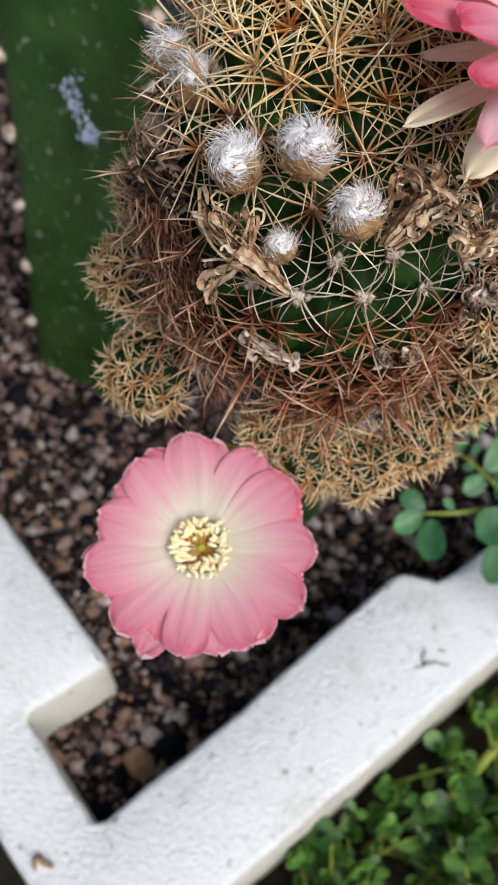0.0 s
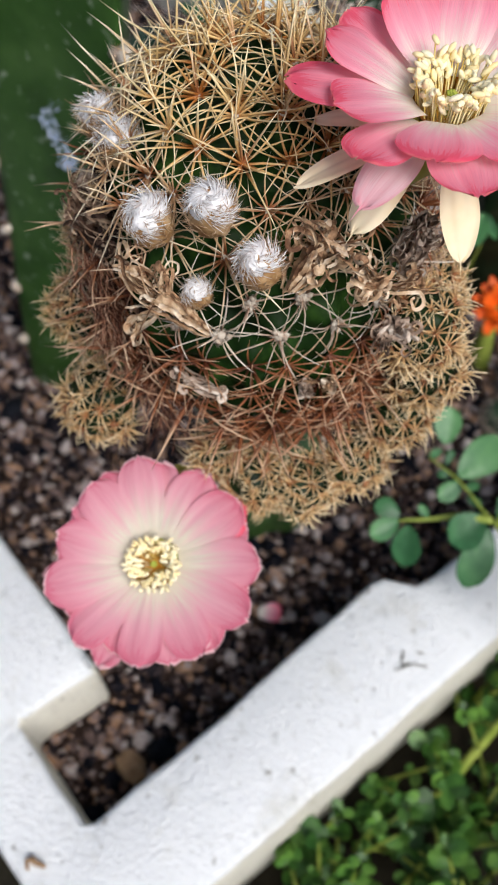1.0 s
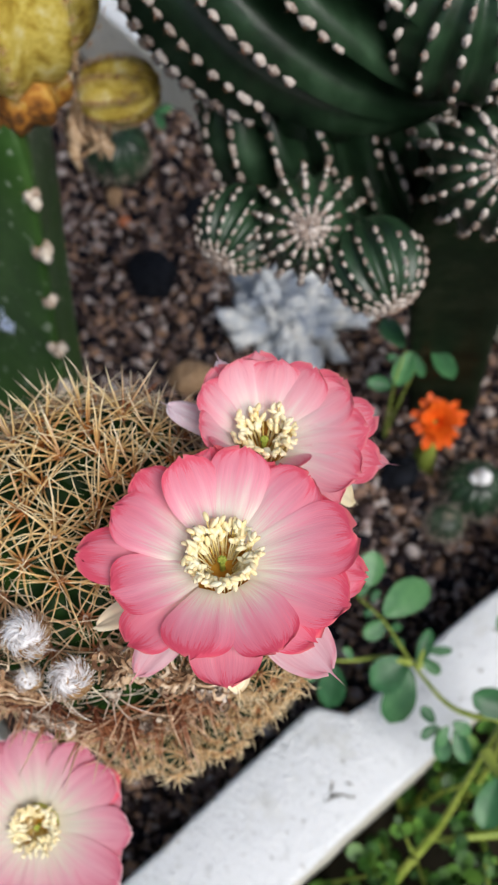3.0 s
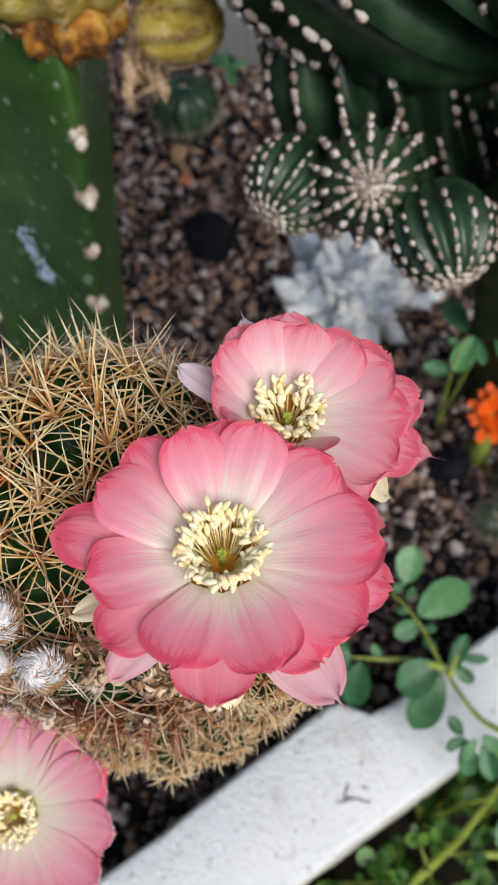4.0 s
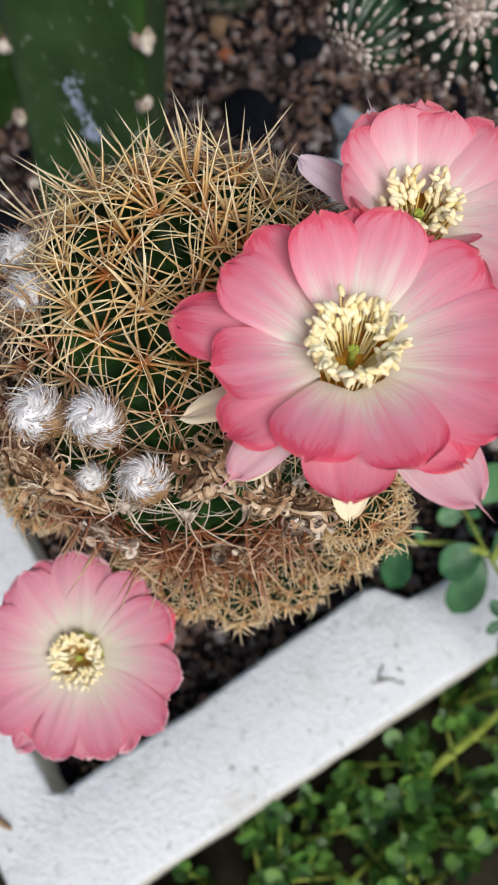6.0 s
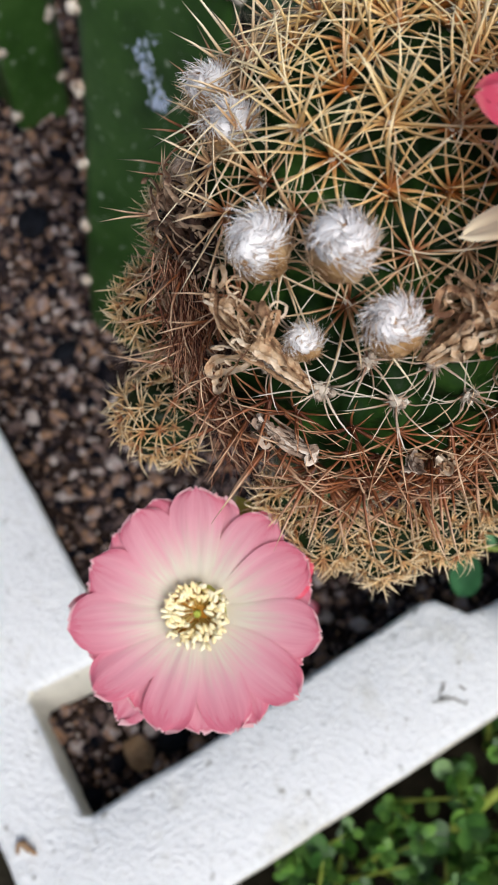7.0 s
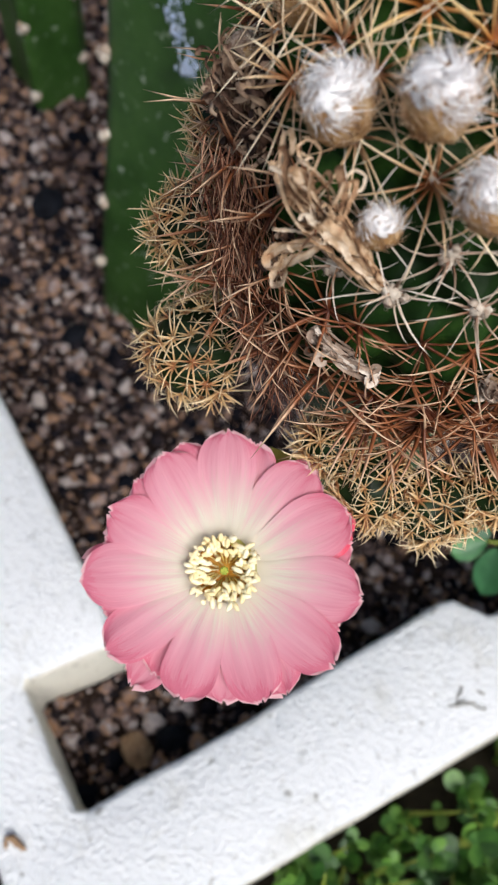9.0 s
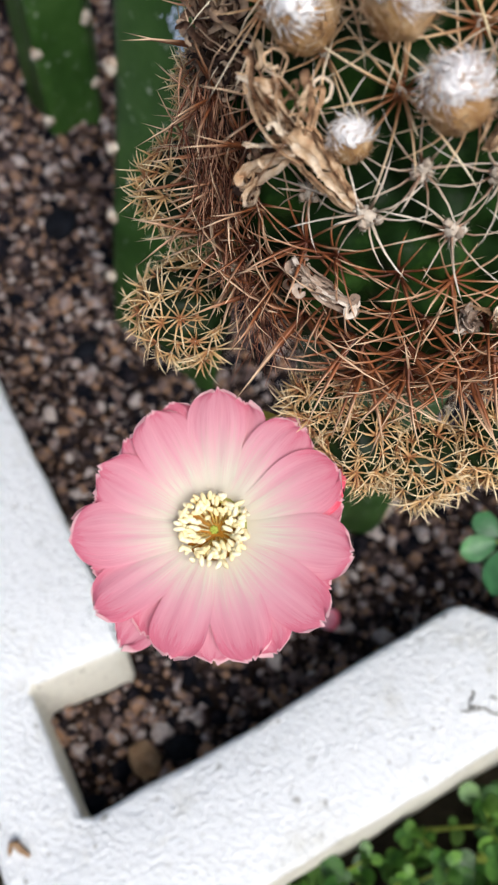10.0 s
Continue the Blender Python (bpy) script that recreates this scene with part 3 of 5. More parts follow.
def flower(owner, centre, normal, foot, seed, petals, layers, throat, stamens, label, tall=0.008, hollow=0.38, lap=4.5):
    """A bloom under its cactus: tube, petals ring by ring, sepals, stamens and stigma. centre: the middle of the throat's rim."""
    rng = random.Random(seed)
    up = Vector(normal).normalized()
    right = (Vector((1, 0, 0)) - up * up.x).normalized()
    fwd = up.cross(right)
    place = Matrix.Translation(Vector(centre) - owner.location) @ Matrix((right, fwd, up)).transposed().to_4x4()
    inv = place.inverted()
    foot = inv @ (Vector(foot) - owner.location)
    b = Build()
    pts = []
    for i in range(9):
        t = i / 8
        a, c, d = foot, Vector((foot.x * 0.25, foot.y * 0.25, min(-0.014, foot.z * 0.5))), Vector((0, 0, -0.001))
        pts.append(a * (1 - t) ** 2 + c * 2 * t * (1 - t) + d * t * t)
    b.tube(pts, [0.0052 + (throat * 1.02 - 0.0052) * (i / 8) ** 1.1 for i in range(9)], 16, False)
    tube = b.done("flower", TUBE, owner, label)
    tube.matrix_basis = place
    cup = Build()
    prof = [(throat * 1.0, 0.0), (throat * 0.90, -0.0014), (throat * 0.70, -0.0026), (throat * 0.3, -0.0034), (0.0002, -0.0036)]
    for r, z in prof:
        for k in range(20):
            a = 2 * math.pi * k / 20
            cup.v.append(Vector((r * math.cos(a), r * math.sin(a), z)))
    for i in range(len(prof) - 1):
        for k in range(20):
            p, q = i * 20 + k, i * 20 + (k + 1) % 20
            cup.f.append((p, q, q + 20, p + 20))
    cup.done("throat", THROAT, tube)
    for k, (az, length, width, li, *more) in enumerate(petals):
        a0, a1, mat, low, name = layers[li]
        if more:
            a0, a1 = more[:2]
        if len(more) > 2:
            mat = more[2]
        slim = name != "petal"
        me = petal_mesh(name, mat, length / 1000, width / 1000, a0, a1, seed * 31 + k, cup=rng.uniform(-0.10, 0.08), ruffle=rng.uniform(0.014, 0.030), point=0.16 if slim else 0.014, ragged=0.03 if slim else 0.055)
        p = part_of(name, me, tube)
        p.matrix_basis = Matrix.Rotation(radians(az), 4, "Z") @ Matrix.Translation((throat * 0.90, 0, 0.0006 - low - 0.0004 * (k % 2))) @ Matrix.Rotation(radians(rng.uniform(-2, 2)), 4, "Y") @ Matrix.Rotation(radians(lap + rng.uniform(-2, 2)), 4, "X")
    for k in range(stamens):
        a = 2.39996 * k + rng.uniform(-0.3, 0.3)
        ring = (k + 0.5) / stamens
        r0 = throat * (0.5 * hollow + (0.85 - 0.5 * hollow) * ring)
        r1 = throat * (hollow + (1.06 - hollow) * math.sqrt(ring)) * rng.uniform(0.88, 1.08)
        h = tall * (0.35 + 0.65 * ring) * rng.uniform(0.65, 1.1)
        p0, p1 = Vector((r0 * math.cos(a), r0 * math.sin(a), -0.003)), Vector((r1 * math.cos(a), r1 * math.sin(a), h))
        one = Build()
        one.tube([p0, p0.lerp(p1, 0.5) + Vector((0, 0, 0.0006)), p1], [0.00020] * 3, 4, False)
        thread = len(one.f)
        out = Vector((math.cos(a), math.sin(a), 0.3)).lerp(Vector((rng.uniform(-1, 1), rng.uniform(-1, 1), rng.uniform(-0.3, 0.8))), 0.55)
        one.ball(p1, (0.00068, 0.00060, rng.uniform(0.0011, 0.0016)), turned(out).to_3x3(), 5, 6, 0.08, rng)
        stamen = one.done("stamen", FILAMENT, tube)
        stamen.data.materials.append(ANTHER)
        stamen.data.polygons.foreach_set("material_index", [0 if f < thread else 1 for f in range(len(one.f))])
    st = Build()
    st.tube([(0, 0, -0.008), (0, 0, -0.002), (0, 0, tall * 0.15)], [0.0007] * 3, 6)
    for k in range(7):
        a = 2 * math.pi * k / 7
        st.tube([(0, 0, tall * 0.13), (0.0005 * math.cos(a), 0.0005 * math.sin(a), tall * 0.22), (0.0010 * math.cos(a), 0.0010 * math.sin(a), tall * 0.26)], [0.0005, 0.0005, 0.0003], 5)
    st.done("stigma", STIGMA, tube)
    return tube


# ---- the flowering grafted cactus ----
AXIS = Vector((0.0725, 0.2345, 0.0))
MID_Z, HALF, RAD = 0.3350, 0.057, 0.0430
FOOT = Vector((0.080, 0.352, 0.0))


def main_cactus():
    rng = random.Random(11)
    zb = soil_z(AXIS.x, AXIS.y)
    owner = empty("flowering_cactus", (AXIS.x, AXIS.y, zb), "spiny globe cactus with three pink flowers on a green rootstock", "cactus")
    to = Vector((0, 0, -zb))

    def rad_at(s):
        return RAD * max(0.0, 1 - min(1.0, abs(s)) ** 2.5) ** (1 / 2.2)

    # rootstock, three-angled, leaning from its foot to the head
    v, f, n = [], [], 30
    fx, fy = FOOT.x - AXIS.x, FOOT.y - AXIS.y
    hs = [-0.01, 0.03, 0.07, 0.12, 0.17, 0.22, 0.27, 0.32, 0.36, 0.385]

    def along(h):
        t = min(1, h / 0.375)
        return Vector((fx * (1 - t) ** 1.2 if t >= 0 else fx, fy * (1 - t) ** 1.2 if t >= 0 else fy, h))
    for h in hs:
        for k in range(n):
            a = 2 * math.pi * k / n
            r = (0.021 + 0.006 * math.cos(3 * a + 0.9)) * (1 + 0.04 * math.sin(h * 40))
            v.append(along(max(h, 0)) * 1 + Vector((r * math.cos(a), r * math.sin(a), min(h, 0))))
    for i in range(len(hs) - 1):
        for k in range(n):
            p, q = i * n + k, i * n + (k + 1) % n
            f.append((p, q, q + n, p + n))
    stock = ob_from("rootstock", v, f, STOCK_GREEN, owner, "three-angled dark green rootstock")
    for e in range(3):
        a = (2 * math.pi * e - 0.9) / 3
        for h in np.arange(0.03, 0.36, 0.016):
            c = part_of("areole", PALE[int(h * 1000) % 4], stock)
            c.matrix_basis = Matrix.Translation(along(h) + Vector((0.027 * math.cos(a), 0.027 * math.sin(a), 0))) @ turned((math.cos(a), math.sin(a), 0)) @ Matrix.Scale(0.5, 4)

    # areole sites on the head
    sites = []
    prof = [-0.93]
    while prof[-1] < 0.985:
        q, run = prof[-1], 0.0
        while run < (0.0098 if q > 0.7 else 0.0108) and q < 0.99:
            run += math.hypot(rad_at(q + 0.004) - rad_at(q), HALF * 0.004)
            q += 0.004
        prof.append(q)
    for i, s in enumerate(prof):
        s = min(s, 0.988)
        r = rad_at(s)
        count = max(3, round(2 * math.pi * r / (0.0098 if s > 0.75 else 0.0094 if s < 0.1 else 0.0130)))
        for k in range(count):
            a = 2 * math.pi * (k + 0.5 * (i % 2)) / count + 0.13 * i + rng.uniform(-0.05, 0.05)
            sites.append((s + rng.uniform(-0.008, 0.008), a))
    pts = np.array([(rad_at(s) * math.cos(a), rad_at(s) * math.sin(a), MID_Z + HALF * s) for s, a in sites])

    v, f, n, rings = [], [], 120, 72
    for i in range(rings + 1):
        s = math.sin((-1 + 2 * i / rings) * math.pi / 2)
        for k in range(n):
            a = 2 * math.pi * k / n
            p = np.array((rad_at(s) * math.cos(a), rad_at(s) * math.sin(a), MID_Z + HALF * s))
            d2 = ((pts - p) ** 2).sum(1).min()
            g = Vector((math.cos(a) * math.sqrt(max(0, 1 - s * s)), math.sin(a) * math.sqrt(max(0, 1 - s * s)), s))
            q = Vector(p) + g * (0.0062 * math.exp(-d2 / 0.0048 ** 2) - 0.0050) + to
            v.append(q)
    for i in range(rings):
        for k in range(n):
            p, q = i * n + k, i * n + (k + 1) % n
            f.append((p, q, q + n, p + n))
    body = ob_from("body", v, f, GREEN_BODY, owner, "dark green tubercled head")

    for (s, a), p in zip(sites, pts):
        if s < -0.5 and 205 < math.degrees(a) % 360 < 258:
            continue
        g = Vector((math.cos(a) * math.sqrt(max(0, 1 - s * s)), math.sin(a) * math.sqrt(max(0, 1 - s * s)), s * 0.8 + 0.05))
        da = (math.degrees(a) + 80 + 180) % 360 - 180
        if s > 0.82:
            kind = GOLD
        elif da < -38:
            kind = BROWN if s < 0.45 else MIDS
        elif s > 0.60:
            kind = MIDS
        elif s > 0.14 and da < 60:
            kind = PALE
        else:
            kind = BROWN
        if (Vector(p) + AXIS - Vector((0.032, 0.221, 0.358))).length < 0.009:
            continue
        if kind is not GOLD and (Vector(p) + AXIS - Vector((0.052, 0.192, 0.366))).length < 0.007:
            continue
        c = part_of("areole", rng.choice(kind), body)
        size = rng.uniform(0.85, 1.15) * (1.12 if s > 0.8 else 1.25 if s < -0.25 else 1.0)
        c.matrix_basis = Matrix.Translation(Vector(p) + to + g.normalized() * 0.0010) @ turned(g, rng.uniform(0, 6.28)) @ Matrix.Scale(size, 4)
        if s > 0.7 and rng.random() < 0.38:
            c = part_of("upright_spine", rng.choice(TALL), body)
            c.matrix_basis = Matrix.Translation(Vector(p) + to + g.normalized() * 0.0012) @ turned(g + Vector((0, 0, 0.6)), rng.uniform(0, 6.28)) @ Matrix.Scale(rng.uniform(0.75, 1.1), 4)

    # offsets round the base
    for a, r, z, size in PUPS:
        a = radians(a)
        place = Vector((r * math.cos(a), r * math.sin(a), z)) + to
        way = Vector((math.cos(a), math.sin(a), 0.25))
        pup = ribbed("offset", PUP_GREEN, size, size * 0.95, -size * 0.8, 11, 0.12, owner, "small straw-spined offset", rings=14, seg=4)
        pup.matrix_basis = Matrix.Translation(place) @ turned(way, rng.uniform(0, 6))
        for i in range(6):
            th = radians(4 + 20 * i)
            cnt = max(1, round(2 * math.pi * math.sin(th) * size / 0.0064))
            for k in range(cnt):
                b = 2 * math.pi * (k + 0.5 * (i % 2)) / cnt
                d = Vector((math.sin(th) * math.cos(b), math.sin(th) * math.sin(b), math.cos(th)))
                c = part_of("areole", rng.choice(STRAW), pup)
                c.matrix_basis = Matrix.Translation(d * size * 0.97) @ turned(d + Vector((rng.uniform(-0.4, 0.4), rng.uniform(-0.4, 0.4), rng.uniform(-0.2, 0.4))), rng.uniform(0, 6)) @ Matrix.Scale(rng.uniform(0.65, 1.35), 4)
    return owner


PUPS = [(160, 0.0495, 0.322, 0.0105), (180, 0.0515, 0.306, 0.0108), (203, 0.0515, 0.286, 0.0122), (252, 0.036, 0.277, 0.0075), (270, 0.040, 0.271, 0.0095), (291, 0.043, 0.268, 0.0100), (312, 0.046, 0.274, 0.0098), (328, 0.050, 0.290, 0.0100), (333, 0.053, 0.313, 0.0120), (328, 0.051, 0.334, 0.0110), (352, 0.049, 0.322, 0.0105), (30, 0.048, 0.30, 0.011), (75, 0.048, 0.30, 0.011), (110, 0.048, 0.31, 0.011), (140, 0.048, 0.3, 0.0105)]
CACTUS = main_cactus()
P, Q = PETAL_A, PETAL_B
spread = random.Random(5)
WHEEL = [(32.7 * k + spread.uniform(-5, 5), 24.4 + 3.4 * spread.random(), 6.8 + 1.1 * spread.random(), 0) for k in range(11)]
WHEEL += [(32.7 * k + 17 + spread.uniform(-6, 6), 23.0 + 3.4 * spread.random(), 6.6, 1) for k in range(11)]
WHEEL += [(188, 28.0, 5.2, 2), (242, 28.6, 5.8, 2), (33, 27.2, 7.0, 2, 72, 84, P), (62, 27.2, 5.6, 2, 70, 84)]
WHEEL = [(az, ln * 0.985, *rest) for az, ln, *rest in WHEEL]
flower(CACTUS, (0.0415, 0.1673, 0.2645), (0.0, -0.37, 0.93), (0.0505, 0.202, 0.262), 3, WHEEL,
       [(72, 84, Q, 0.0, "petal"), (72, 88, Q, 0.0010, "petal"), (76, 92, Q, 0.0022, "petal")], 0.0080, 112, "wide open pale pink flower with yellow stamens", 0.0058, 0.36, 1.5)
LARGE = [(80, 19.8, 7.0, 0, 52, 66), (44, 21.8, 7.6, 0, 56, 70), (116, 19.2, 6.8, 0, 50, 62), (160, 21.5, 7.4, 0, 58, 74), (9, 25.0, 8.8, 0, 62, 78), (338, 25.2, 7.8, 0, 62, 84), (300, 21.5, 7.8, 0, 58, 82), (256, 20.5, 7.8, 0, 56, 82), (203, 20.8, 7.6, 0, 58, 80),
         (136, 22.6, 6.6, 1, 60, 74), (98, 20.8, 6.2, 1, 56, 70), (62, 20.2, 6.2, 1, 58, 72), (26, 23.0, 6.6, 1, 66, 82), (354, 27.0, 6.4, 1, 70, 86), (180, 27.2, 7.2, 1, 64, 84), (226, 23.6, 7.0, 1, 64, 88), (274, 25.0, 8.0, 1, 64, 92), (318, 23.4, 7.2, 1, 64, 90)]
LARGE += [(232, 26, 5.0, 2, 78, 108), (315, 29.5, 7.0, 2, 74, 92), (160, 21, 4.0, 3, 92, 110), (198, 27, 3.8, 3, 92, 112), (226, 25, 4.6, 3, 96, 130), (278, 25, 4.0, 3, 96, 148), (20, 20, 4, 3)]
LARGE = [(az, ln * (0.965 + 0.065 * math.sin(radians(az))), *rest) for az, ln, *rest in LARGE]
BOWL = [(62, 76, P, 0.0, "petal"), (68, 84, P, 0.0018, "petal"), (82, 98, PETAL_C, 0.0040, "tepal"), (96, 146, SEPAL, 0.0068, "sepal")]
flower(CACTUS, (0.1105, 0.2070, 0.4065), (0.02, 0.03, 0.999), (0.099, 0.222, 0.372), 4, LARGE, BOWL, 0.0078, 150, "large pink flower with cream anthers", 0.0078, 0.58)
SMALL = [(112, 16.5, 6.6, 0, 36, 58), (82, 16.0, 6.8, 0, 38, 60), (54, 17.0, 6.6, 0, 44, 66), (28, 19.0, 6.8, 0, 52, 72), (2, 20.0, 7.0, 0, 58, 76), (332, 20.0, 7.2, 0, 58, 78), (300, 12.5, 6.4, 0, 34, 46), (262, 11.5, 6.4, 0, 30, 40), (222, 12.5, 6.4, 0, 34, 44), (184, 13.5, 6.4, 0, 40, 52), (146, 15.5, 6.4, 0, 38, 58),
         (128, 18.0, 5.8, 1, 46, 66), (97, 18.5, 6.0, 1, 46, 64), (40, 20.5, 6.2, 1, 54, 74), (14, 23.0, 6.4, 1, 62, 80), (346, 23.5, 6.6, 1, 64, 84), (316, 19.0, 6.4, 1, 66, 90)]
SMALL = [(*row, PETAL_E) for row in SMALL]
SMALL += [(160, 21, 4.2, 2, 62, 82, PETAL_D), (120, 20, 3.4, 2, 52, 70, PETAL_D), (352, 25, 3.8, 2, 76, 92), (352, 30, 5.2, 3, 104, 158), (30, 18, 4, 3)]
flower(CACTUS, (0.1200, 0.2400, 0.4030), (0.04, 0.02, 0.999), (0.106, 0.240, 0.372), 7, SMALL, BOWL, 0.0068, 95, "cupped pink flower with cream anthers", 0.0078, 0.4)


# ---- buds and withered blooms on the head ----
def woolly_bud(place, r, seed, hairs=460, label="woolly flower bud with white hairs", wool=None):
    rng = random.Random(seed)
    p = Vector(place)
    way = (Vector((p.x - AXIS.x, p.y - AXIS.y, (p.z - MID_Z) * 1.2))).normalized()
    b = Build()
    b.ball((0, 0, -r * 0.1), (r * 0.86, r * 0.86, r * 0.98), None, 10, 18, 0.09, rng)
    base = b.done("woolly_bud", BUD_BROWN, CACTUS, label)
    base.matrix_basis = Matrix.Translation(p - CACTUS.location) @ turned(way * 0.35 + Vector((-0.1, 0.0, 0.9)), rng.uniform(0, 6))
    w = Build()
    w.ball((0, 0, r * 0.45), (r * 0.70, r * 0.70, r * 0.49), None, 8, 16, 0.16, rng)
    for k in range(hairs):
        a = rng.uniform(0, 6.28)
        t = rng.uniform(0.02, 1.0) ** 0.7 * (1.08 + 0.25 * math.sin(2 * a + seed))
        d = Vector((math.sin(t) * math.cos(a), math.sin(t) * math.sin(a), math.cos(t)))
        side = Vector((-math.sin(a), math.cos(a), 0.0))
        w.spine(d * r * rng.uniform(0.72, 0.95), (d * rng.uniform(0.1, 0.8) + side * rng.uniform(0.3, 0.9) - Vector((0, 0, rng.uniform(-0.3, 0.5)))).normalized(), r * (rng.uniform(0.3, 0.6) if k % 7 else rng.uniform(0.5, 0.85)), r * 0.022, side * rng.uniform(-0.6, 1.0) - d * rng.uniform(0.2, 1.0), 4)
    tagged(w.done("wool", wool or WOOL, base), kind="stuff")
    h = Build()
    for k in range(240):
        a, t = rng.uniform(0, 6.28), rng.uniform(0.8, 2.6)
        d = Vector((math.sin(t) * math.cos(a), math.sin(t) * math.sin(a), math.cos(t)))
        h.spine(d * r * 0.9, (d * 0.35 + Vector((0, 0, 0.7)) + Vector((rng.uniform(-0.5, 0.5), rng.uniform(-0.5, 0.5), 0))).normalized(), r * rng.uniform(0.3, 0.75), r * 0.018, (rng.uniform(-0.6, 0.6), rng.uniform(-0.6, 0.6), 0.3), 3)
    tagged(h.done("hairs", DRY, base), kind="stuff")
    return base


woolly_bud((0.0497, 0.1985, 0.3815), 0.0061, 1)
woolly_bud((0.0633, 0.1960, 0.3875), 0.0061, 2)
woolly_bud((0.0733, 0.1880, 0.3792), 0.0055, 3)
woolly_bud((0.0594, 0.1915, 0.3657), 0.0038, 4, 260, "small woolly bud with greyish white hairs", WOOL)
woolly_bud((0.0405, 0.2275, 0.3770), 0.0060, 5)
woolly_bud((0.0340, 0.2390, 0.3740), 0.0058, 6)
woolly_bud((0.0305, 0.2300, 0.3610), 0.0040, 8, 240, "small grey woolly bud", DRY_GREY)


def dry_bloom(mouth, tail, lobes, seed, mat=DRY, thick=0.0016, width=0.00045, label="curled dry brown withered flower", strips=5):
    """A shrivelled tube from tail to mouth whose petals end in thin coils; lobes: end point, strips, coil radius."""
    rng = random.Random(seed)
    m, q = Vector(mouth), Vector(tail)
    b = Build()
    way = (m - q).normalized()
    bend = way.orthogonal().normalized()
    n = 16
    b.tube([q.lerp(m, i / n) + bend * 0.0012 * math.sin(3.1 * i / n) for i in range(n + 1)], [thick * (0.25 + 0.75 * (i / n) ** 0.7) for i in range(n + 1)], 14, False)
    b.v = [p + Vector(noise.noise_vector(p * 900 + Vector((seed, 0, 0)))) * thick * 0.65 + Vector(noise.noise_vector(p * 2600)) * thick * 0.2 for p in b.v]
    tube = b.done("withered_flower", mat, None, label)
    b = Build()
    for k in range(strips):
        jit = Vector((rng.gauss(0, 1), rng.gauss(0, 1), rng.gauss(0, 1)))
        a, e = q + jit * thick * 0.25, m + jit * thick * 0.9 + way * rng.uniform(-0.1, 0.35) * (m - q).length
        wob = rng.uniform(0, 60)
        pts = [a.lerp(e, i / 16) + Vector(noise.noise_vector(a.lerp(e, i / 16) * 420 + Vector((wob, 0, 0)))) * thick * 0.45 * min(1, i / 5) for i in range(17)]
        d, up = way, jit.cross(way).normalized()
        rad, turn = thick * rng.uniform(0.25, 0.65), rng.uniform(1.0, 4.5)
        for i in range(1, 11):
            th = turn * i / 10
            pts.append(pts[16] + up * rad * (1 - math.cos(th)) + d * rad * math.sin(th))
        ww = thick * rng.uniform(0.16, 0.5)
        b.ribbon(pts, [ww * (0.35 + 0.65 * math.sin(3.0 * min(1, i / 22 + 0.1))) * (1 + 0.4 * noise.noise(Vector((i * 0.6, wob, 0)))) for i in range(len(pts))], jit, rng.uniform(-0.9, 0.9))
    for end, count, coil in lobes:
        end = Vector(end)
        for k in range(int(count * 1.7)):
            jit = Vector((rng.gauss(0, 1), rng.gauss(0, 1), rng.gauss(0, 1)))
            a = m + jit * thick * 0.5 - way * rng.uniform(0, 0.3) * (m - q).length
            e = end + Vector((rng.gauss(0, 1), rng.gauss(0, 1), rng.gauss(0, 1))) * coil * 1.1
            c = (a + e) / 2 + Vector((rng.uniform(-1, 1), rng.uniform(-1.2, 0.2), rng.uniform(-0.3, 1))) * (e - a).length * 0.35
            pts = [a * (1 - t) ** 2 + c * 2 * t * (1 - t) + e * t * t for t in (i / 9 for i in range(10))]
            d = (e - c).normalized()
            up = (Vector((rng.uniform(-1, 1), rng.uniform(-1, 0.3), rng.uniform(-1, 1))).cross(d)).normalized()
            turn, rad = rng.uniform(2.2, 6.5), coil * rng.uniform(0.6, 1.6)
            for i in range(1, 17):
                th = turn * i / 16
                rr = rad * (1 - 0.5 * i / 16)
                pts.append(e + up * rad - up * rr * math.cos(th) + d * rr * math.sin(th))
            wob = rng.uniform(0, 50)
            pts = [p + Vector(noise.noise_vector(p * 600 + Vector((wob, 0, 0)))) * 0.0004 for p in pts]
            ww = width * rng.uniform(0.35, 1.1)
            b.ribbon(pts, [ww * (0.55 + 0.45 * math.sin(2.9 * i / 25)) * (1 + 0.25 * noise.noise(Vector((i * 0.8, wob, 0)))) for i in range(len(pts))], (rng.uniform(-1, 1), -1, rng.uniform(-1, 1)), rng.uniform(0.2, 0.8))
    tagged(b.done("dry_petals", mat, tube), kind="stuff")
    tube.parent = CACTUS
    tube.location = -CACTUS.location
    return tube


dry_bloom((0.0495, 0.1895, 0.3680), (0.0615, 0.1885, 0.3550), [((0.0425, 0.1935, 0.3715), 2, 0.0018), ((0.0465, 0.1915, 0.3745), 4, 0.0014), ((0.0525, 0.1910, 0.3740), 3, 0.0014), ((0.0470, 0.1885, 0.3640), 4, 0.0012), ((0.0455, 0.1885, 0.3575), 3, 0.0019)], 21, DRY, 0.0020, 0.0007, strips=15)
dry_bloom((0.0450, 0.1935, 0.3560), (0.0440, 0.1970, 0.3500), [((0.0432, 0.1935, 0.3520), 8, 0.0010), ((0.0450, 0.1930, 0.3570), 5, 0.0008)], 23, DRY_DARK, 0.0012, 0.0006)
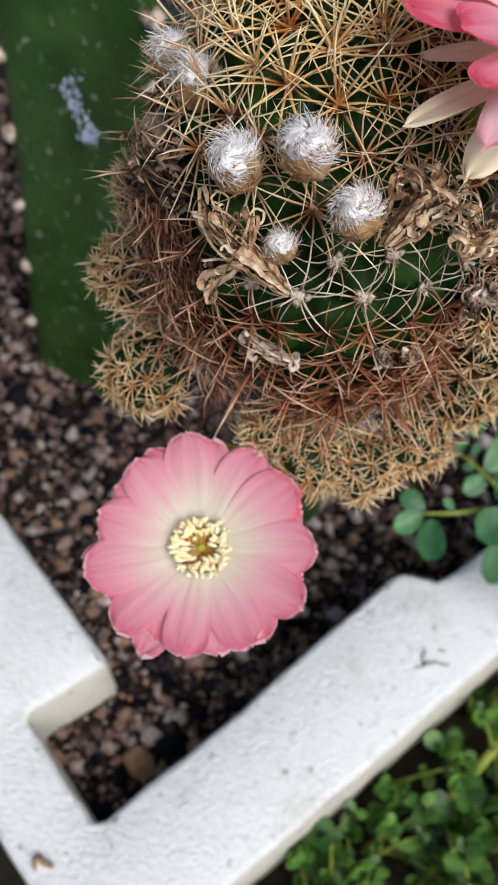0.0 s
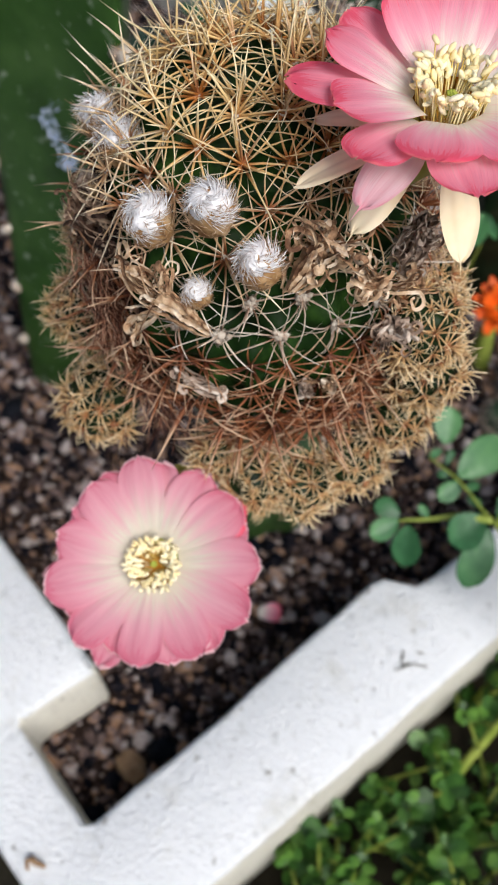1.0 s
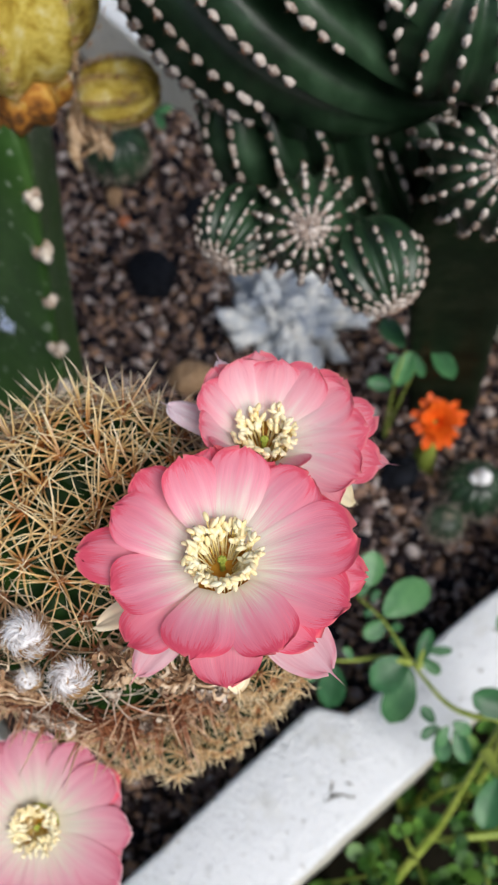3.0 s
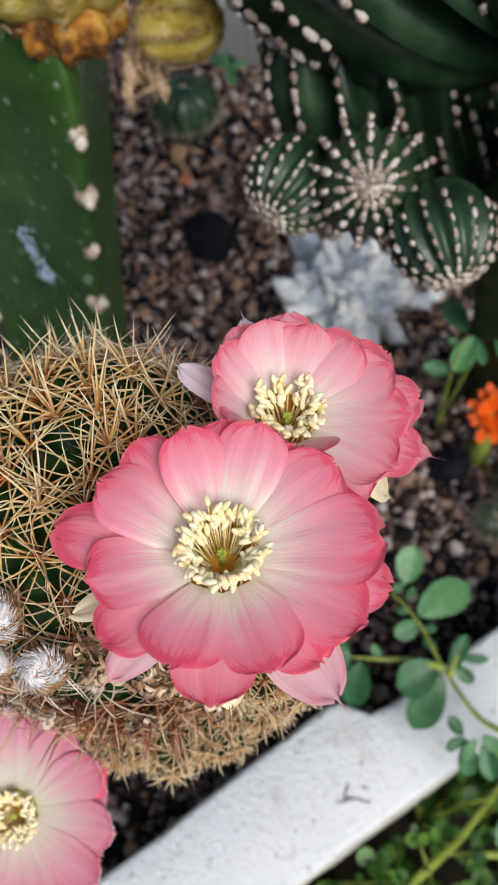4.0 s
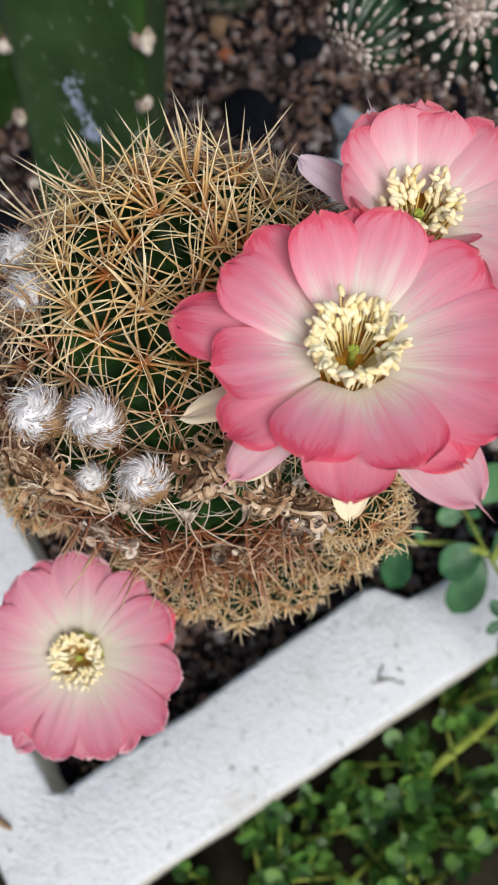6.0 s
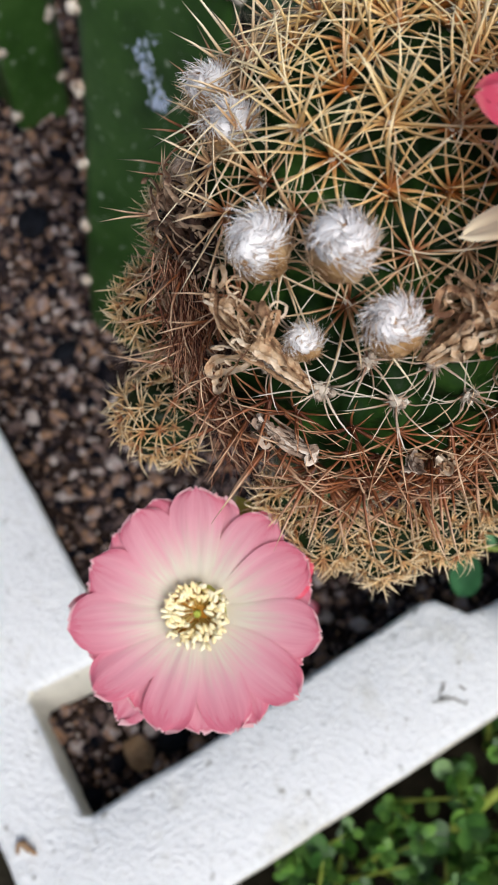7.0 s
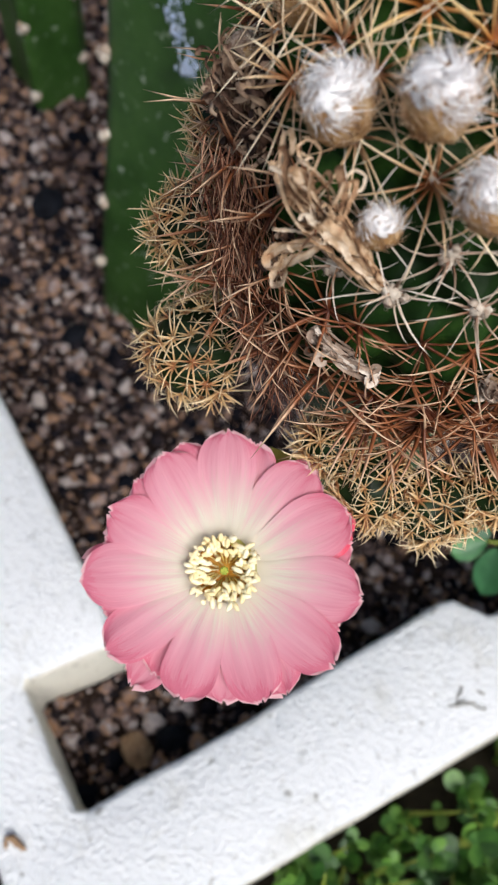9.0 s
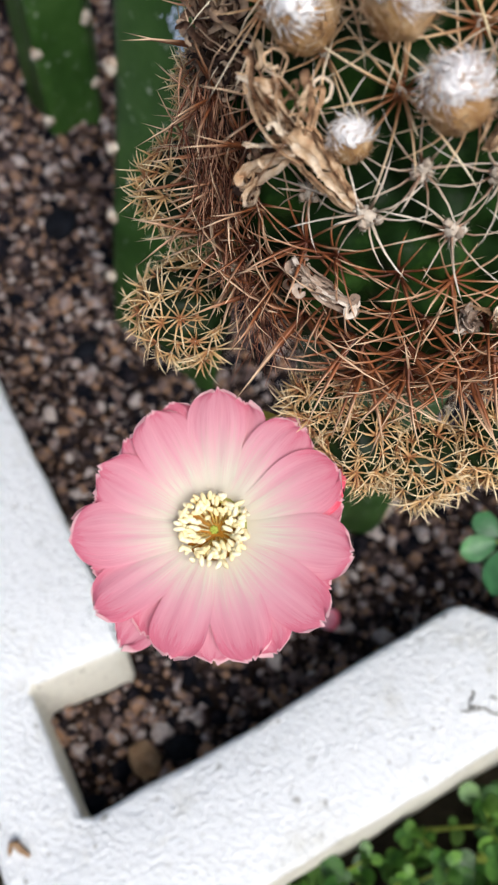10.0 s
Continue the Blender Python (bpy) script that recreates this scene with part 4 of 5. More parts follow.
dry_bloom((0.0870, 0.1930, 0.3815), (0.0800, 0.1885, 0.3710), [((0.0850, 0.1925, 0.3840), 6, 0.0018), ((0.0900, 0.1915, 0.3815), 8, 0.0020), ((0.0860, 0.1905, 0.3760), 6, 0.0012)], 24, DRY, 0.0024, 0.0008, strips=14)
BALL = random.Random(77)
dry_bloom((0.0995, 0.1925, 0.3690), (0.0990, 0.1960, 0.3660), [((0.1030 + BALL.uniform(-0.006, 0.007), 0.1905, 0.3685 + BALL.uniform(-0.004, 0.004)), 4, 0.0019) for _ in range(8)], 25, DRY, 0.0022, 0.0007)
dry_bloom((0.1105, 0.2050, 0.3750), (0.1090, 0.2100, 0.3660), [((0.1105 + BALL.uniform(-0.005, 0.005), 0.2030, 0.3690 + BALL.uniform(-0.008, 0.006)), 6, 0.0013) for _ in range(7)], 26, DRY_GREY, 0.0022, 0.0006)
dry_bloom((0.1062, 0.1950, 0.3500), (0.1050, 0.1990, 0.3440), [((0.1062 + BALL.uniform(-0.003, 0.003), 0.1930, 0.3480 + BALL.uniform(-0.006, 0.005)), 6, 0.0011) for _ in range(5)], 27, DRY_GREY, 0.0018, 0.0007)
dry_bloom((0.0320, 0.2210, 0.3610), (0.0355, 0.2160, 0.3540), [((0.0310, 0.2210, 0.3640), 9, 0.0018), ((0.0290, 0.2230, 0.3570), 10, 0.0016), ((0.0340, 0.2160, 0.3660), 9, 0.0017), ((0.0370, 0.2110, 0.3620), 8, 0.0014)], 28, DRY_DARK, 0.0042, 0.0009, "large dark brown shrivelled flower", 16)
dry_bloom((0.0295, 0.2240, 0.3490), (0.0355, 0.2160, 0.3530), [((0.0287, 0.2245, 0.3455), 14, 0.0011), ((0.0325, 0.2200, 0.3490), 12, 0.0012), ((0.0365, 0.2130, 0.3560), 12, 0.0011)], 29, DRY_DARK, 0.0028, 0.0006)
dry_bloom((0.0545, 0.1895, 0.3345), (0.0620, 0.1880, 0.3320), [((0.0530, 0.1890, 0.3360), 6, 0.0010), ((0.0590, 0.1880, 0.3325), 6, 0.0009), ((0.0635, 0.1870, 0.3325), 5, 0.0010)], 30, DRY_GREY, 0.0010, 0.0007, "pale papery withered flower scrap")
dry_bloom((0.0850, 0.1880, 0.3320), (0.0850, 0.1890, 0.3270), [((0.0850, 0.1872, 0.3325), 5, 0.0010)], 31, DRY_GREY, 0.0016, 0.0012, "white papery withered flower scrap")
dry_bloom((0.0905, 0.1890, 0.3340), (0.0905, 0.1900, 0.3290), [((0.0905, 0.1882, 0.3345), 5, 0.0010)], 32, DRY, 0.0014, 0.0010, "pale papery withered flower scrap")


def dry_tassel(start, end, count, seed, splay=1.0):
    """Red-brown hair of an old bloom, hanging down the flank of the head."""
    rng = random.Random(seed)
    b = Build()
    a, e = Vector(start), Vector(end)
    for k in range(count):
        t0 = rng.uniform(0, 0.75)
        p = a.lerp(e, t0) + Vector((rng.gauss(0, 0.0028), rng.gauss(0, 0.002), rng.gauss(0, 0.0015)))
        d = (e - a).normalized() + Vector((rng.uniform(-0.55, 0.55), rng.uniform(-0.6, 0.2), rng.uniform(-0.3, 0.3))) * splay
        b.spine(p, d.normalized(), rng.uniform(0.006, 0.015), rng.uniform(0.00013, 0.00024), (rng.uniform(-0.7, 0.7), rng.uniform(-0.4, 0.4), rng.uniform(-0.4, 0.4)), 5)
    o = b.done("tassel", HAIR_RED, CACTUS, "hanging red-brown dried hair")
    o.location = -CACTUS.location
    return tagged(o, "hanging red-brown dried hair", kind="stuff")


dry_tassel((0.0325, 0.2160, 0.3540), (0.0375, 0.2010, 0.3330), 240, 41)
dry_tassel((0.0400, 0.1990, 0.3270), (0.0520, 0.1960, 0.2960), 120, 43, 1.8)

CACTUS.location += Vector((0.0035, 0.0020, 0.0010))

# ---- grafted column beside it, with a yellow scion ----
def prism(name, corners, z0, z1, mat, parent, lean=(0, 0), round_by=0.22, dent=0.1, label=""):
    """An angled stem with rounded ribs and slightly hollow sides, in the parent's axes."""
    cx, cy = sum(c[0] for c in corners) / len(corners), sum(c[1] for c in corners) / len(corners)
    outline = []
    m = len(corners)
    for i in range(m):
        a, b = Vector(corners[i]), Vector(corners[(i + 1) % m])
        prev = Vector(corners[i - 1])
        for t in (-0.12, -0.05, 0.0, 0.05, 0.12):
            p = a + (b - a) * t if t > 0 else a + (prev - a) * -t
            c = Vector((cx, cy))
            p = p + (c - p) * (0.07 * (1 - abs(t) / 0.12))
            outline.append(p)
        for t in (0.25, 0.4, 0.6, 0.75):
            p = a + (b - a) * t
            outline.append(p + (Vector((cx, cy)) - p) * dent * (1 - (2 * t - 1) ** 2))
    v, f, n = [], [], len(outline)
    steps = 16
    for j in range(steps + 1):
        t = j / steps
        z = z0 + (z1 - z0) * t
        sc = 1 + 0.03 * math.sin(t * 9) - (0.25 * max(0, (t - 0.93) / 0.07) ** 2)
        for p in outline:
            v.append((cx + (p.x - cx) * sc + lean[0] * t, cy + (p.y - cy) * sc + lean[1] * t, z))
    for j in range(steps):
        for k in range(n):
            a, b = j * n + k, j * n + (k + 1) % n
            f.append((a, b, b + n, a + n))
    f.append(tuple(range(steps * n, steps * n + n)))
    return ob_from(name, v, f, mat, parent, label)


def felt_pad(name, r, parent, place, mat=AREOLE_WOOL, seed=0):
    rng = random.Random(seed)
    b = Build()
    for k in range(5):
        b.ball((rng.uniform(-r, r) * 0.5, rng.uniform(-r, r) * 0.5, rng.uniform(-r, r) * 0.5), (r * 0.75, r * 0.75, r * 0.75), None, 4, 6, 0.2, rng)
    o = b.done(name, mat, parent)
    o.location = place
    return o


def column_cactus(name, corners, top, label, lean, pads, scion=True):
    cx, cy = sum(c[0] for c in corners) / len(corners), sum(c[1] for c in corners) / len(corners)
    zb = soil_z(cx, cy)
    owner = empty(name, (cx, cy, zb), label, "cactus")
    loc = [(x - cx, y - cy) for x, y in corners]
    stem = prism("rootstock", loc, -0.015, top - zb, STOCK_GREEN, owner, lean)
    rng = random.Random(len(name))
    for ci, start, step in pads:
        z = start
        while z < top - 0.005:
            t = (z - zb + 0.015) / (top - zb + 0.015)
            x, y = loc[ci][0] * 0.94 + lean[0] * t, loc[ci][1] * 0.94 + lean[1] * t
            pad = felt_pad("areole", 0.0050 * rng.uniform(0.85, 1.1), stem, (x, y, z - zb), seed=int(z * 1e4))
            tuft = part_of("spine_tuft", rng.choice(BROWN), pad)
            tuft.matrix_basis = turned((loc[ci][0], loc[ci][1], 0.3), rng.uniform(0, 6)) @ Matrix.Translation((0, 0, 0.0028)) @ Matrix.Scale(0.42, 4)
            z += step * rng.uniform(0.9, 1.1)
    return owner, stem, zb


owner, stem, zb = column_cactus("grafted_column_cactus", [(-0.022, 0.428), (-0.026, 0.512), (-0.112, 0.478)], 0.315, "tall three-angled green rootstock with a yellow grafted head", (0.038, 0.022), [(0, 0.04, 0.040), (2, -0.04, 0.055)])
top = Vector((0.004, 0.492, 0.36)) - owner.location
scion = ribbed("scion", YELLOW, 0.05, 0.055, -0.045, 10, 0.2, owner, "yellow ribbed scion", rings=24)
scion.location = top
base = ribbed("graft_collar", ORANGE_SKIN, 0.027, 0.013, -0.02, 9, 0.22, owner, "orange collar at the graft", rings=10)
base.location = top + Vector((0.004, -0.01, -0.042))
pup = ribbed("offset", YELLOW, 0.0155, 0.022, -0.020, 9, 0.26, owner, "yellow-green offset", rings=16)
pup.matrix_basis = Matrix.Translation(Vector((0.053, 0.491, 0.303)) - owner.location) @ turned((0.9, -0.2, 0.25))
rng = random.Random(8)
for g, rr, hh, nr in ((scion, 0.05, 0.05, 10), (pup, 0.0155, 0.021, 9)):
    for k in range(nr):
        a = 2 * math.pi * k / nr
        for s in np.arange(-0.8, 0.95, 0.17):
            d = Vector((math.cos(a) * math.sqrt(1 - s * s), math.sin(a) * math.sqrt(1 - s * s), s))
            c = part_of("areole", STRAW[k % 5], g)
            c.matrix_basis = Matrix.Translation((d.x * rr * 1.02, d.y * rr * 1.02, d.z * hh)) @ turned(d, rng.uniform(0, 6)) @ Matrix.Scale(rng.uniform(0.45, 0.8), 4)
for k in range(14):
    stub = Build()
    a = Vector((0.034 + rng.uniform(-0.012, 0.012), 0.498 + rng.uniform(-0.008, 0.008), 0.282 + rng.uniform(-0.006, 0.008)))
    stub.tube([a, a + Vector((rng.uniform(-0.004, 0.004), -0.004, -0.009)), a + Vector((rng.uniform(-0.007, 0.007), -0.006, -0.018))], [0.0016, 0.0030, 0.0009], 8)
    stub.v = [p + Vector(noise.noise_vector(p * 160)) * 0.003 - owner.location for p in stub.v]
    stub.done("dried_bract", DRY, owner, "tan dried bract")
bloom = Build()
rng = random.Random(2)
for k in range(210):
    t = rng.random()
    p = Vector((-0.036 - 0.003 * t + 0.006 * math.sin(t * 9) + rng.gauss(0, 0.0030), 0.0, 0.206 - 0.058 * t))
    lift = (p.z - zb) / (0.315 - zb)
    p.y = 0.428 + 0.022 * lift + (-0.022 + 0.038 * lift - p.x) * 0.556 + 0.0042
    bloom.ball(p - owner.location, (rng.uniform(0.0008, 0.002), 0.0009, rng.uniform(0.0012, 0.0035)), None, 4, 6, 0.3, rng)
bloom.done("wax_patch", BLUE_WOOL, owner, "bluish white waxy patch")

column_cactus("column_cactus", [(-0.176, 0.685), (-0.20, 0.755), (-0.25, 0.70), (-0.21, 0.652)], 0.30, "dark green angled column cactus standing in the gravel", (0.0, 0.0), [(0, -0.05, 0.06), (3, -0.07, 0.06)])


# ---- clump of globes on a stock ----
def dotted_globe(owner, name, place, radius, axis, ribs, gap, dot, label, tall=1.0, depth=0.2):
    """A ribbed globe with a felt pad every gap metres down each ridge."""
    g = ribbed(name, GLOBE_GREEN, radius, radius * tall, -radius * tall, ribs, depth, owner, label, rings=36, seg=6, power=2.05)
    g.matrix_basis = Matrix.Translation(Vector(place) - owner.location) @ turned(axis)
    rng = random.Random(int(radius * 1e5))
    b, sp = Build(), Build()
    for k in range(ribs):
        a = 2 * math.pi * k / ribs
        th = gap * 0.55 / radius * rng.uniform(0.6, 1.3)
        while th < 1.95:
            d = Vector((math.cos(a) * math.sin(th), math.sin(a) * math.sin(th), math.cos(th)))
            p = Vector((d.x * radius, d.y * radius, d.z * radius * tall))
            q = dot * rng.uniform(0.8, 1.15)
            rot = Matrix.Rotation(a, 3, "Z") @ Matrix.Rotation(th, 3, "Y")
            b.ball(p + d * dot * 0.1, (q * rng.uniform(1.3, 1.8), q * rng.uniform(0.75, 1.0), q * 0.8), rot, 4, 7, 0.32, rng)
            for e in range(7):
                w = (d + Vector((rng.uniform(-1, 1), rng.uniform(-1, 1), rng.uniform(-1, 1)))).normalized()
                sp.spine(p + d * dot * 0.2, w, dot * rng.uniform(1.1, 2.0), dot * 0.10, (0, 0, 0), 2)
            th += gap / radius * rng.uniform(0.85, 1.15) * (0.7 if th < 0.45 else 1.0)
    for k in range(26):
        a, th = 2.4 * k, gap * 0.13 / radius * math.sqrt(k) * 1.6
        d = Vector((math.cos(a) * math.sin(th), math.sin(a) * math.sin(th), math.cos(th)))
        b.ball((d.x * radius, d.y * radius, radius * tall * d.z * 0.955), (dot * 0.8, dot * 0.8, dot * 0.7), None, 4, 6, 0.3, rng)
    tagged(b.done("areole_felt", DOT_FELT, g, "rows of cream felt areoles"), kind="stuff")
    tagged(sp.done("spine_fuzz", SPINE_PALE, g), kind="stuff")
    return g


zb = soil_z(0.28, 0.575)
clump = empty("globe_cactus_clump", (0.28, 0.575, zb), "clump of dark ribbed globe cacti with white areoles on a stock", "cactus")
prism("rootstock", [(-0.028, -0.018), (0.028, -0.022), (0.026, 0.03), (-0.024, 0.03)], -0.02, 0.41, STOCK_SHADED, clump, (-0.07, -0.155), label="thick green rootstock, darkened in colour for shade under the clump")
dotted_globe(clump, "large_globe", (0.153, 0.505, 0.393), 0.0995, (-0.70, 0.34, 0.62), 25, 0.0072, 0.0020, "large globe with many ribs", depth=0.42)
dotted_globe(clump, "globe", (0.143, 0.466, 0.309), 0.050, (-0.35, 0.25, 0.90), 15, 0.0066, 0.0018, "ribbed globe budding below the large one", depth=0.40)
dotted_globe(clump, "globe", (0.182, 0.458, 0.284), 0.036, (-0.4, 0.3, 0.86), 14, 0.0064, 0.0017, "ribbed globe budding below the large one", depth=0.40)
dotted_globe(clump, "globe", (0.141, 0.393, 0.317), 0.0235, (-0.02, -0.72, 0.68), 15, 0.0060, 0.00150, "small globe with a pale felted crown")
dotted_globe(clump, "globe", (0.113, 0.396, 0.311), 0.0185, (-0.42, -0.8, -0.05), 15, 0.0048, 0.00115, "small globe with a pale felted crown")
dotted_globe(clump, "globe", (0.168, 0.372, 0.316), 0.0195, (0.30, -0.9, -0.25), 15, 0.0050, 0.0012, "small globe with a pale felted crown")
dotted_globe(clump, "globe", (0.210, 0.398, 0.342), 0.0265, (0.05, -0.68, 0.72), 16, 0.0066, 0.0016, "small globe with a pale felted crown")
dotted_globe(clump, "globe", (0.1965, 0.4230, 0.3885), 0.0300, (0.0, -0.15, 0.98), 14, 0.0082, 0.0017, "small globe with a pale felted crown")


# ---- small plants on the soil ----
def silver_plant(x, y):
    rng = random.Random(6)
    z = soil_z(x, y)
    owner = empty("silver_cactus", (x, y, z), "pale silver-blue lumpy cactus with pointed lobes on the gravel", "cactus")
    for k in range(58):
        a = 2.4 * k + rng.uniform(-0.3, 0.3)
        t = (k + 0.5) / 58
        d = Vector((math.cos(a) * t ** 0.5, math.sin(a) * t ** 0.5, 1.05 - t)).normalized()
        ln = (rng.uniform(0.034, 0.054) + 0.030 * t) * (1.0 if k % 3 else 0.8)
        b = Build()
        pts = [d * ln * q + Vector((0, 0, 0.008)) for q in (0.2, 0.45, 0.65, 0.82, 1.0)]
        g = rng.uniform(0.55, 0.95)
        b.tube(pts, [0.010 * g, 0.0135 * g, 0.0135 * g, 0.010 * g, 0.0045 * g], 9)
        b.v = [p + (Vector(noise.noise_vector(p * 75 + Vector((k, 0, 0)))) * 0.011 + Vector(noise.noise_vector(p * 260 + Vector((k, 0, 0)))) * 0.004) for p in b.v]
        b.done("lobe", SILVER, owner)
    return owner


silver_plant(0.146, 0.638)


def orange_flower(x, y, z):
    rng = random.Random(9)
    zb = soil_z(x, y)
    owner = empty("orange_flower", (x, y, zb), "small bright orange flower on a short green tube above the soil", "flower")
    b = Build()
    b.tube([(0, 0, -0.005), (0.002, 0.006, (z - zb) * 0.5), (0, 0, z - zb)], [0.012, 0.006, 0.006], 8)
    b.done("stem", STEM, owner)
    kinds = [petal_mesh("orange_petal", ORANGE, 0.024, 0.0036, 25, 80, 200 + q, 0.2, 0.02, 0.1) for q in range(3)]
    for k in range(26):
        p = part_of("petal", kinds[k % 3], owner)
        p.matrix_basis = Matrix.Translation((0, 0, z - zb - 0.002 * (k % 2))) @ turned((-0.05, -0.45, 0.9)) @ Matrix.Rotation(2 * math.pi * k / 13 + rng.uniform(-0.15, 0.15), 4, "Z") @ Matrix.Translation((0.002, 0, 0)) @ Matrix.Rotation(radians(-28 if k > 12 else 0), 4, "Y") @ Matrix.Scale(rng.uniform(0.8, 1.1), 4)
    return owner


orange_flower(0.254, 0.493, -0.013)


def small_globe(x, y, r, label, crown):
    z = soil_z(x, y)
    owner = empty("small_globe_cactus", (x, y, z), label, "cactus")
    g = ribbed("body", GLOBE_GREEN, r, r * 1.2, -r * 0.5, 12, 0.12, owner, rings=18)
    g.location = (0, 0, r * 0.35)
    for i in range(5):
        th = radians(4 + 18 * i)
        cnt = max(1, round(2 * math.pi * math.sin(th) * r / 0.008))
        for k in range(cnt):
            a = 2 * math.pi * k / cnt + i
            d = Vector((math.sin(th) * math.cos(a), math.sin(th) * math.sin(a), math.cos(th)))
            c = part_of("areole", PALE[k % 4], g)
            c.matrix_basis = Matrix.Translation((d.x * r * 0.97, d.y * r * 0.97, d.z * r * 1.12)) @ turned(d) @ Matrix.Scale(0.65, 4)
    if crown:
        felt_pad("woolly_crown", r * 0.34, owner, (0, 0, r * 1.5), WOOL, 3)


small_globe(0.291, 0.461, 0.026, "small grey-green cactus with a white woolly crown in the soil", True)
small_globe(0.265, 0.434, 0.016, "tiny dark green globe cactus in the soil", False)
small_globe(-0.026, 0.835, 0.034, "green globe cactus with tan spines beside the planter wall", False)


# ---- loose pieces on the soil ----
def stone(name, x, y, r, mat, label, seed, category="stone"):
    rng = random.Random(seed)
    b = Build()
    b.ball((0, 0, 0), (r, r * rng.uniform(0.7, 0.9), r * rng.uniform(0.5, 0.75)), None, 7, 10, 0.10, rng)
    o = b.done(name, mat, None, "", False)
    o.location = (x, y, soil_z(x, y) + r * 0.35)
    o.rotation_euler = (rng.uniform(-0.3, 0.3), rng.uniform(-0.3, 0.3), rng.uniform(0, 6))
    return tagged(o, label, category)


STONES = [(0.001, 0.169, 0.011, STONE_TAN, "tan stone half sunk in gravel", "tan_stone"), (0.018, 0.179, 0.010, CHAR, "black charcoal lump in the gravel", "charcoal_lump"),
          (0.014, 0.699, 0.030, CHAR, "black charcoal lump in the gravel", "charcoal_lump"), (0.055, 0.775, 0.018, CHAR, "black charcoal lump in the gravel", "charcoal_lump"), (-0.017, 0.767, 0.008, STONE_RED, "small terracotta chip on the gravel", "terracotta_chip"),
          (0.234, 0.483, 0.019, CHAR, "blue-black stone lying on the soil", "dark_stone"), (0.057, 0.579, 0.022, STONE_TAN, "brown stone on the gravel", "brown_stone"),
          (-0.118, 0.445, 0.012, CHAR, "black charcoal lump in the gravel", "charcoal_lump"), (-0.175, 0.56, 0.016, CHAR, "black charcoal lump in the gravel", "charcoal_lump"), (-0.03, 0.80, 0.012, STONE_TAN, "brown stone on the gravel", "brown_stone")]
for x, y, r, mat, label, name in STONES:
    stone(name, x, y, r, mat, label, int(x * 1e4) + 7)


# ---- weeds ----
def leaf_mesh(name, mat, length, width, seed, fold=0.12):
    rng = random.Random(seed)
    nu, nv = 6, 9
    v, f = [], []
    bend = rng.uniform(-0.25, 0.35)
    for j in range(nv + 1):
        t = j / nv
        w = width * math.sqrt(max(0, 1 - ((t - 0.56) / (0.57 if t < 0.56 else 0.445)) ** 2)) * (0.75 + 0.25 * min(1, t * 2))
        for i in range(nu + 1):
            s = -1 + 2 * i / nu
            v.append((length * t * math.cos(bend * t), w * s, length * t * math.sin(bend * t) + fold * w * s * s + 0.02 * length * math.sin(3 * s + seed)))
    n = len(v)
    v += [(x, y, z - 0.0007) for x, y, z in v]
    for j in range(nv):
        for i in range(nu):
            a = j * (nu + 1) + i
            f.append((a, a + 1, a + nu + 2, a + nu + 1))
            f.append((a + n + nu + 1, a + n + nu + 2, a + n + 1, a + n))
    me = bpy.data.meshes.new(name)
    me.from_pydata(v, [], f)
    me.materials.append(mat)
    me.polygons.foreach_set("use_smooth", [True] * len(me.polygons))
    return me


LEAVES = [leaf_mesh("leaf", LEAF, 0.026, 0.0105, 300 + s) for s in range(4)]
SMALL_LEAVES = [leaf_mesh("small_leaf", LEAF_DARK, 0.0165 + 0.001 * s, 0.0064 + 0.0004 * (s % 3), 320 + s) for s in range(5)]


def weed(name, stems, leaves, label, seed, spacing=0.02, size=1.0, stout=1.0):
    """A creeping herb: each stem is a smooth run of places, with paired leaves along it."""
    rng = random.Random(seed)
    root = Vector(stems[0][0])
    owner = empty(name, root, label, "weed", "weeds round the planter")
    for pts in stems:
        pts = [Vector(p) - root for p in pts]
        fine = []
        for i in range(len(pts) - 1):
            p0, p1, p2, p3 = pts[max(i - 1, 0)], pts[i], pts[i + 1], pts[min(i + 2, len(pts) - 1)]
            for k in range(6):
                t = k / 6
                fine.append(0.5 * ((2 * p1) + (p2 - p0) * t + (2 * p0 - 5 * p1 + 4 * p2 - p3) * t * t + (3 * p1 - p0 - 3 * p2 + p3) * t ** 3))
        fine.append(pts[-1])
        b = Build()
        n = len(fine)
        b.tube(fine, [0.0027 * size * stout * (1 - 0.85 * i / n) for i in range(n)], 7)
        b.done("stem", STEM, owner)
        run, turn = spacing * 0.5, rng.uniform(0, 6)
        for i in range(1, n):
            run += (fine[i] - fine[i - 1]).length
            if run < spacing and i < n - 1:
                continue
            run = 0
            turn += 1.57
            d = (fine[i] - fine[i - 1]).normalized()
            side = d.orthogonal().normalized()
            for sgn in () if not leaves else ((0, math.pi) if i < n - 1 else (0, math.pi / 2, math.pi, 4.71)):
                w = Matrix.Rotation(turn + sgn + rng.uniform(-0.4, 0.4), 3, d) @ side
                w = (w + d * 0.45 + Vector((0, 0, 0.25))).normalized()
                o = part_of("leaf", rng.choice(leaves), owner)
                x = w
                z = (Vector((rng.uniform(-0.35, 0.35), -0.35 + rng.uniform(-0.3, 0.3), 1))).normalized()
                y = z.cross(x).normalized()
                z = x.cross(y)
                m = Matrix((x, y, z)).transposed().to_4x4()
                o.matrix_basis = Matrix.Translation(fine[i]) @ m @ Matrix.Scale(size * rng.uniform(0.6, 1.15), 4)
    return owner


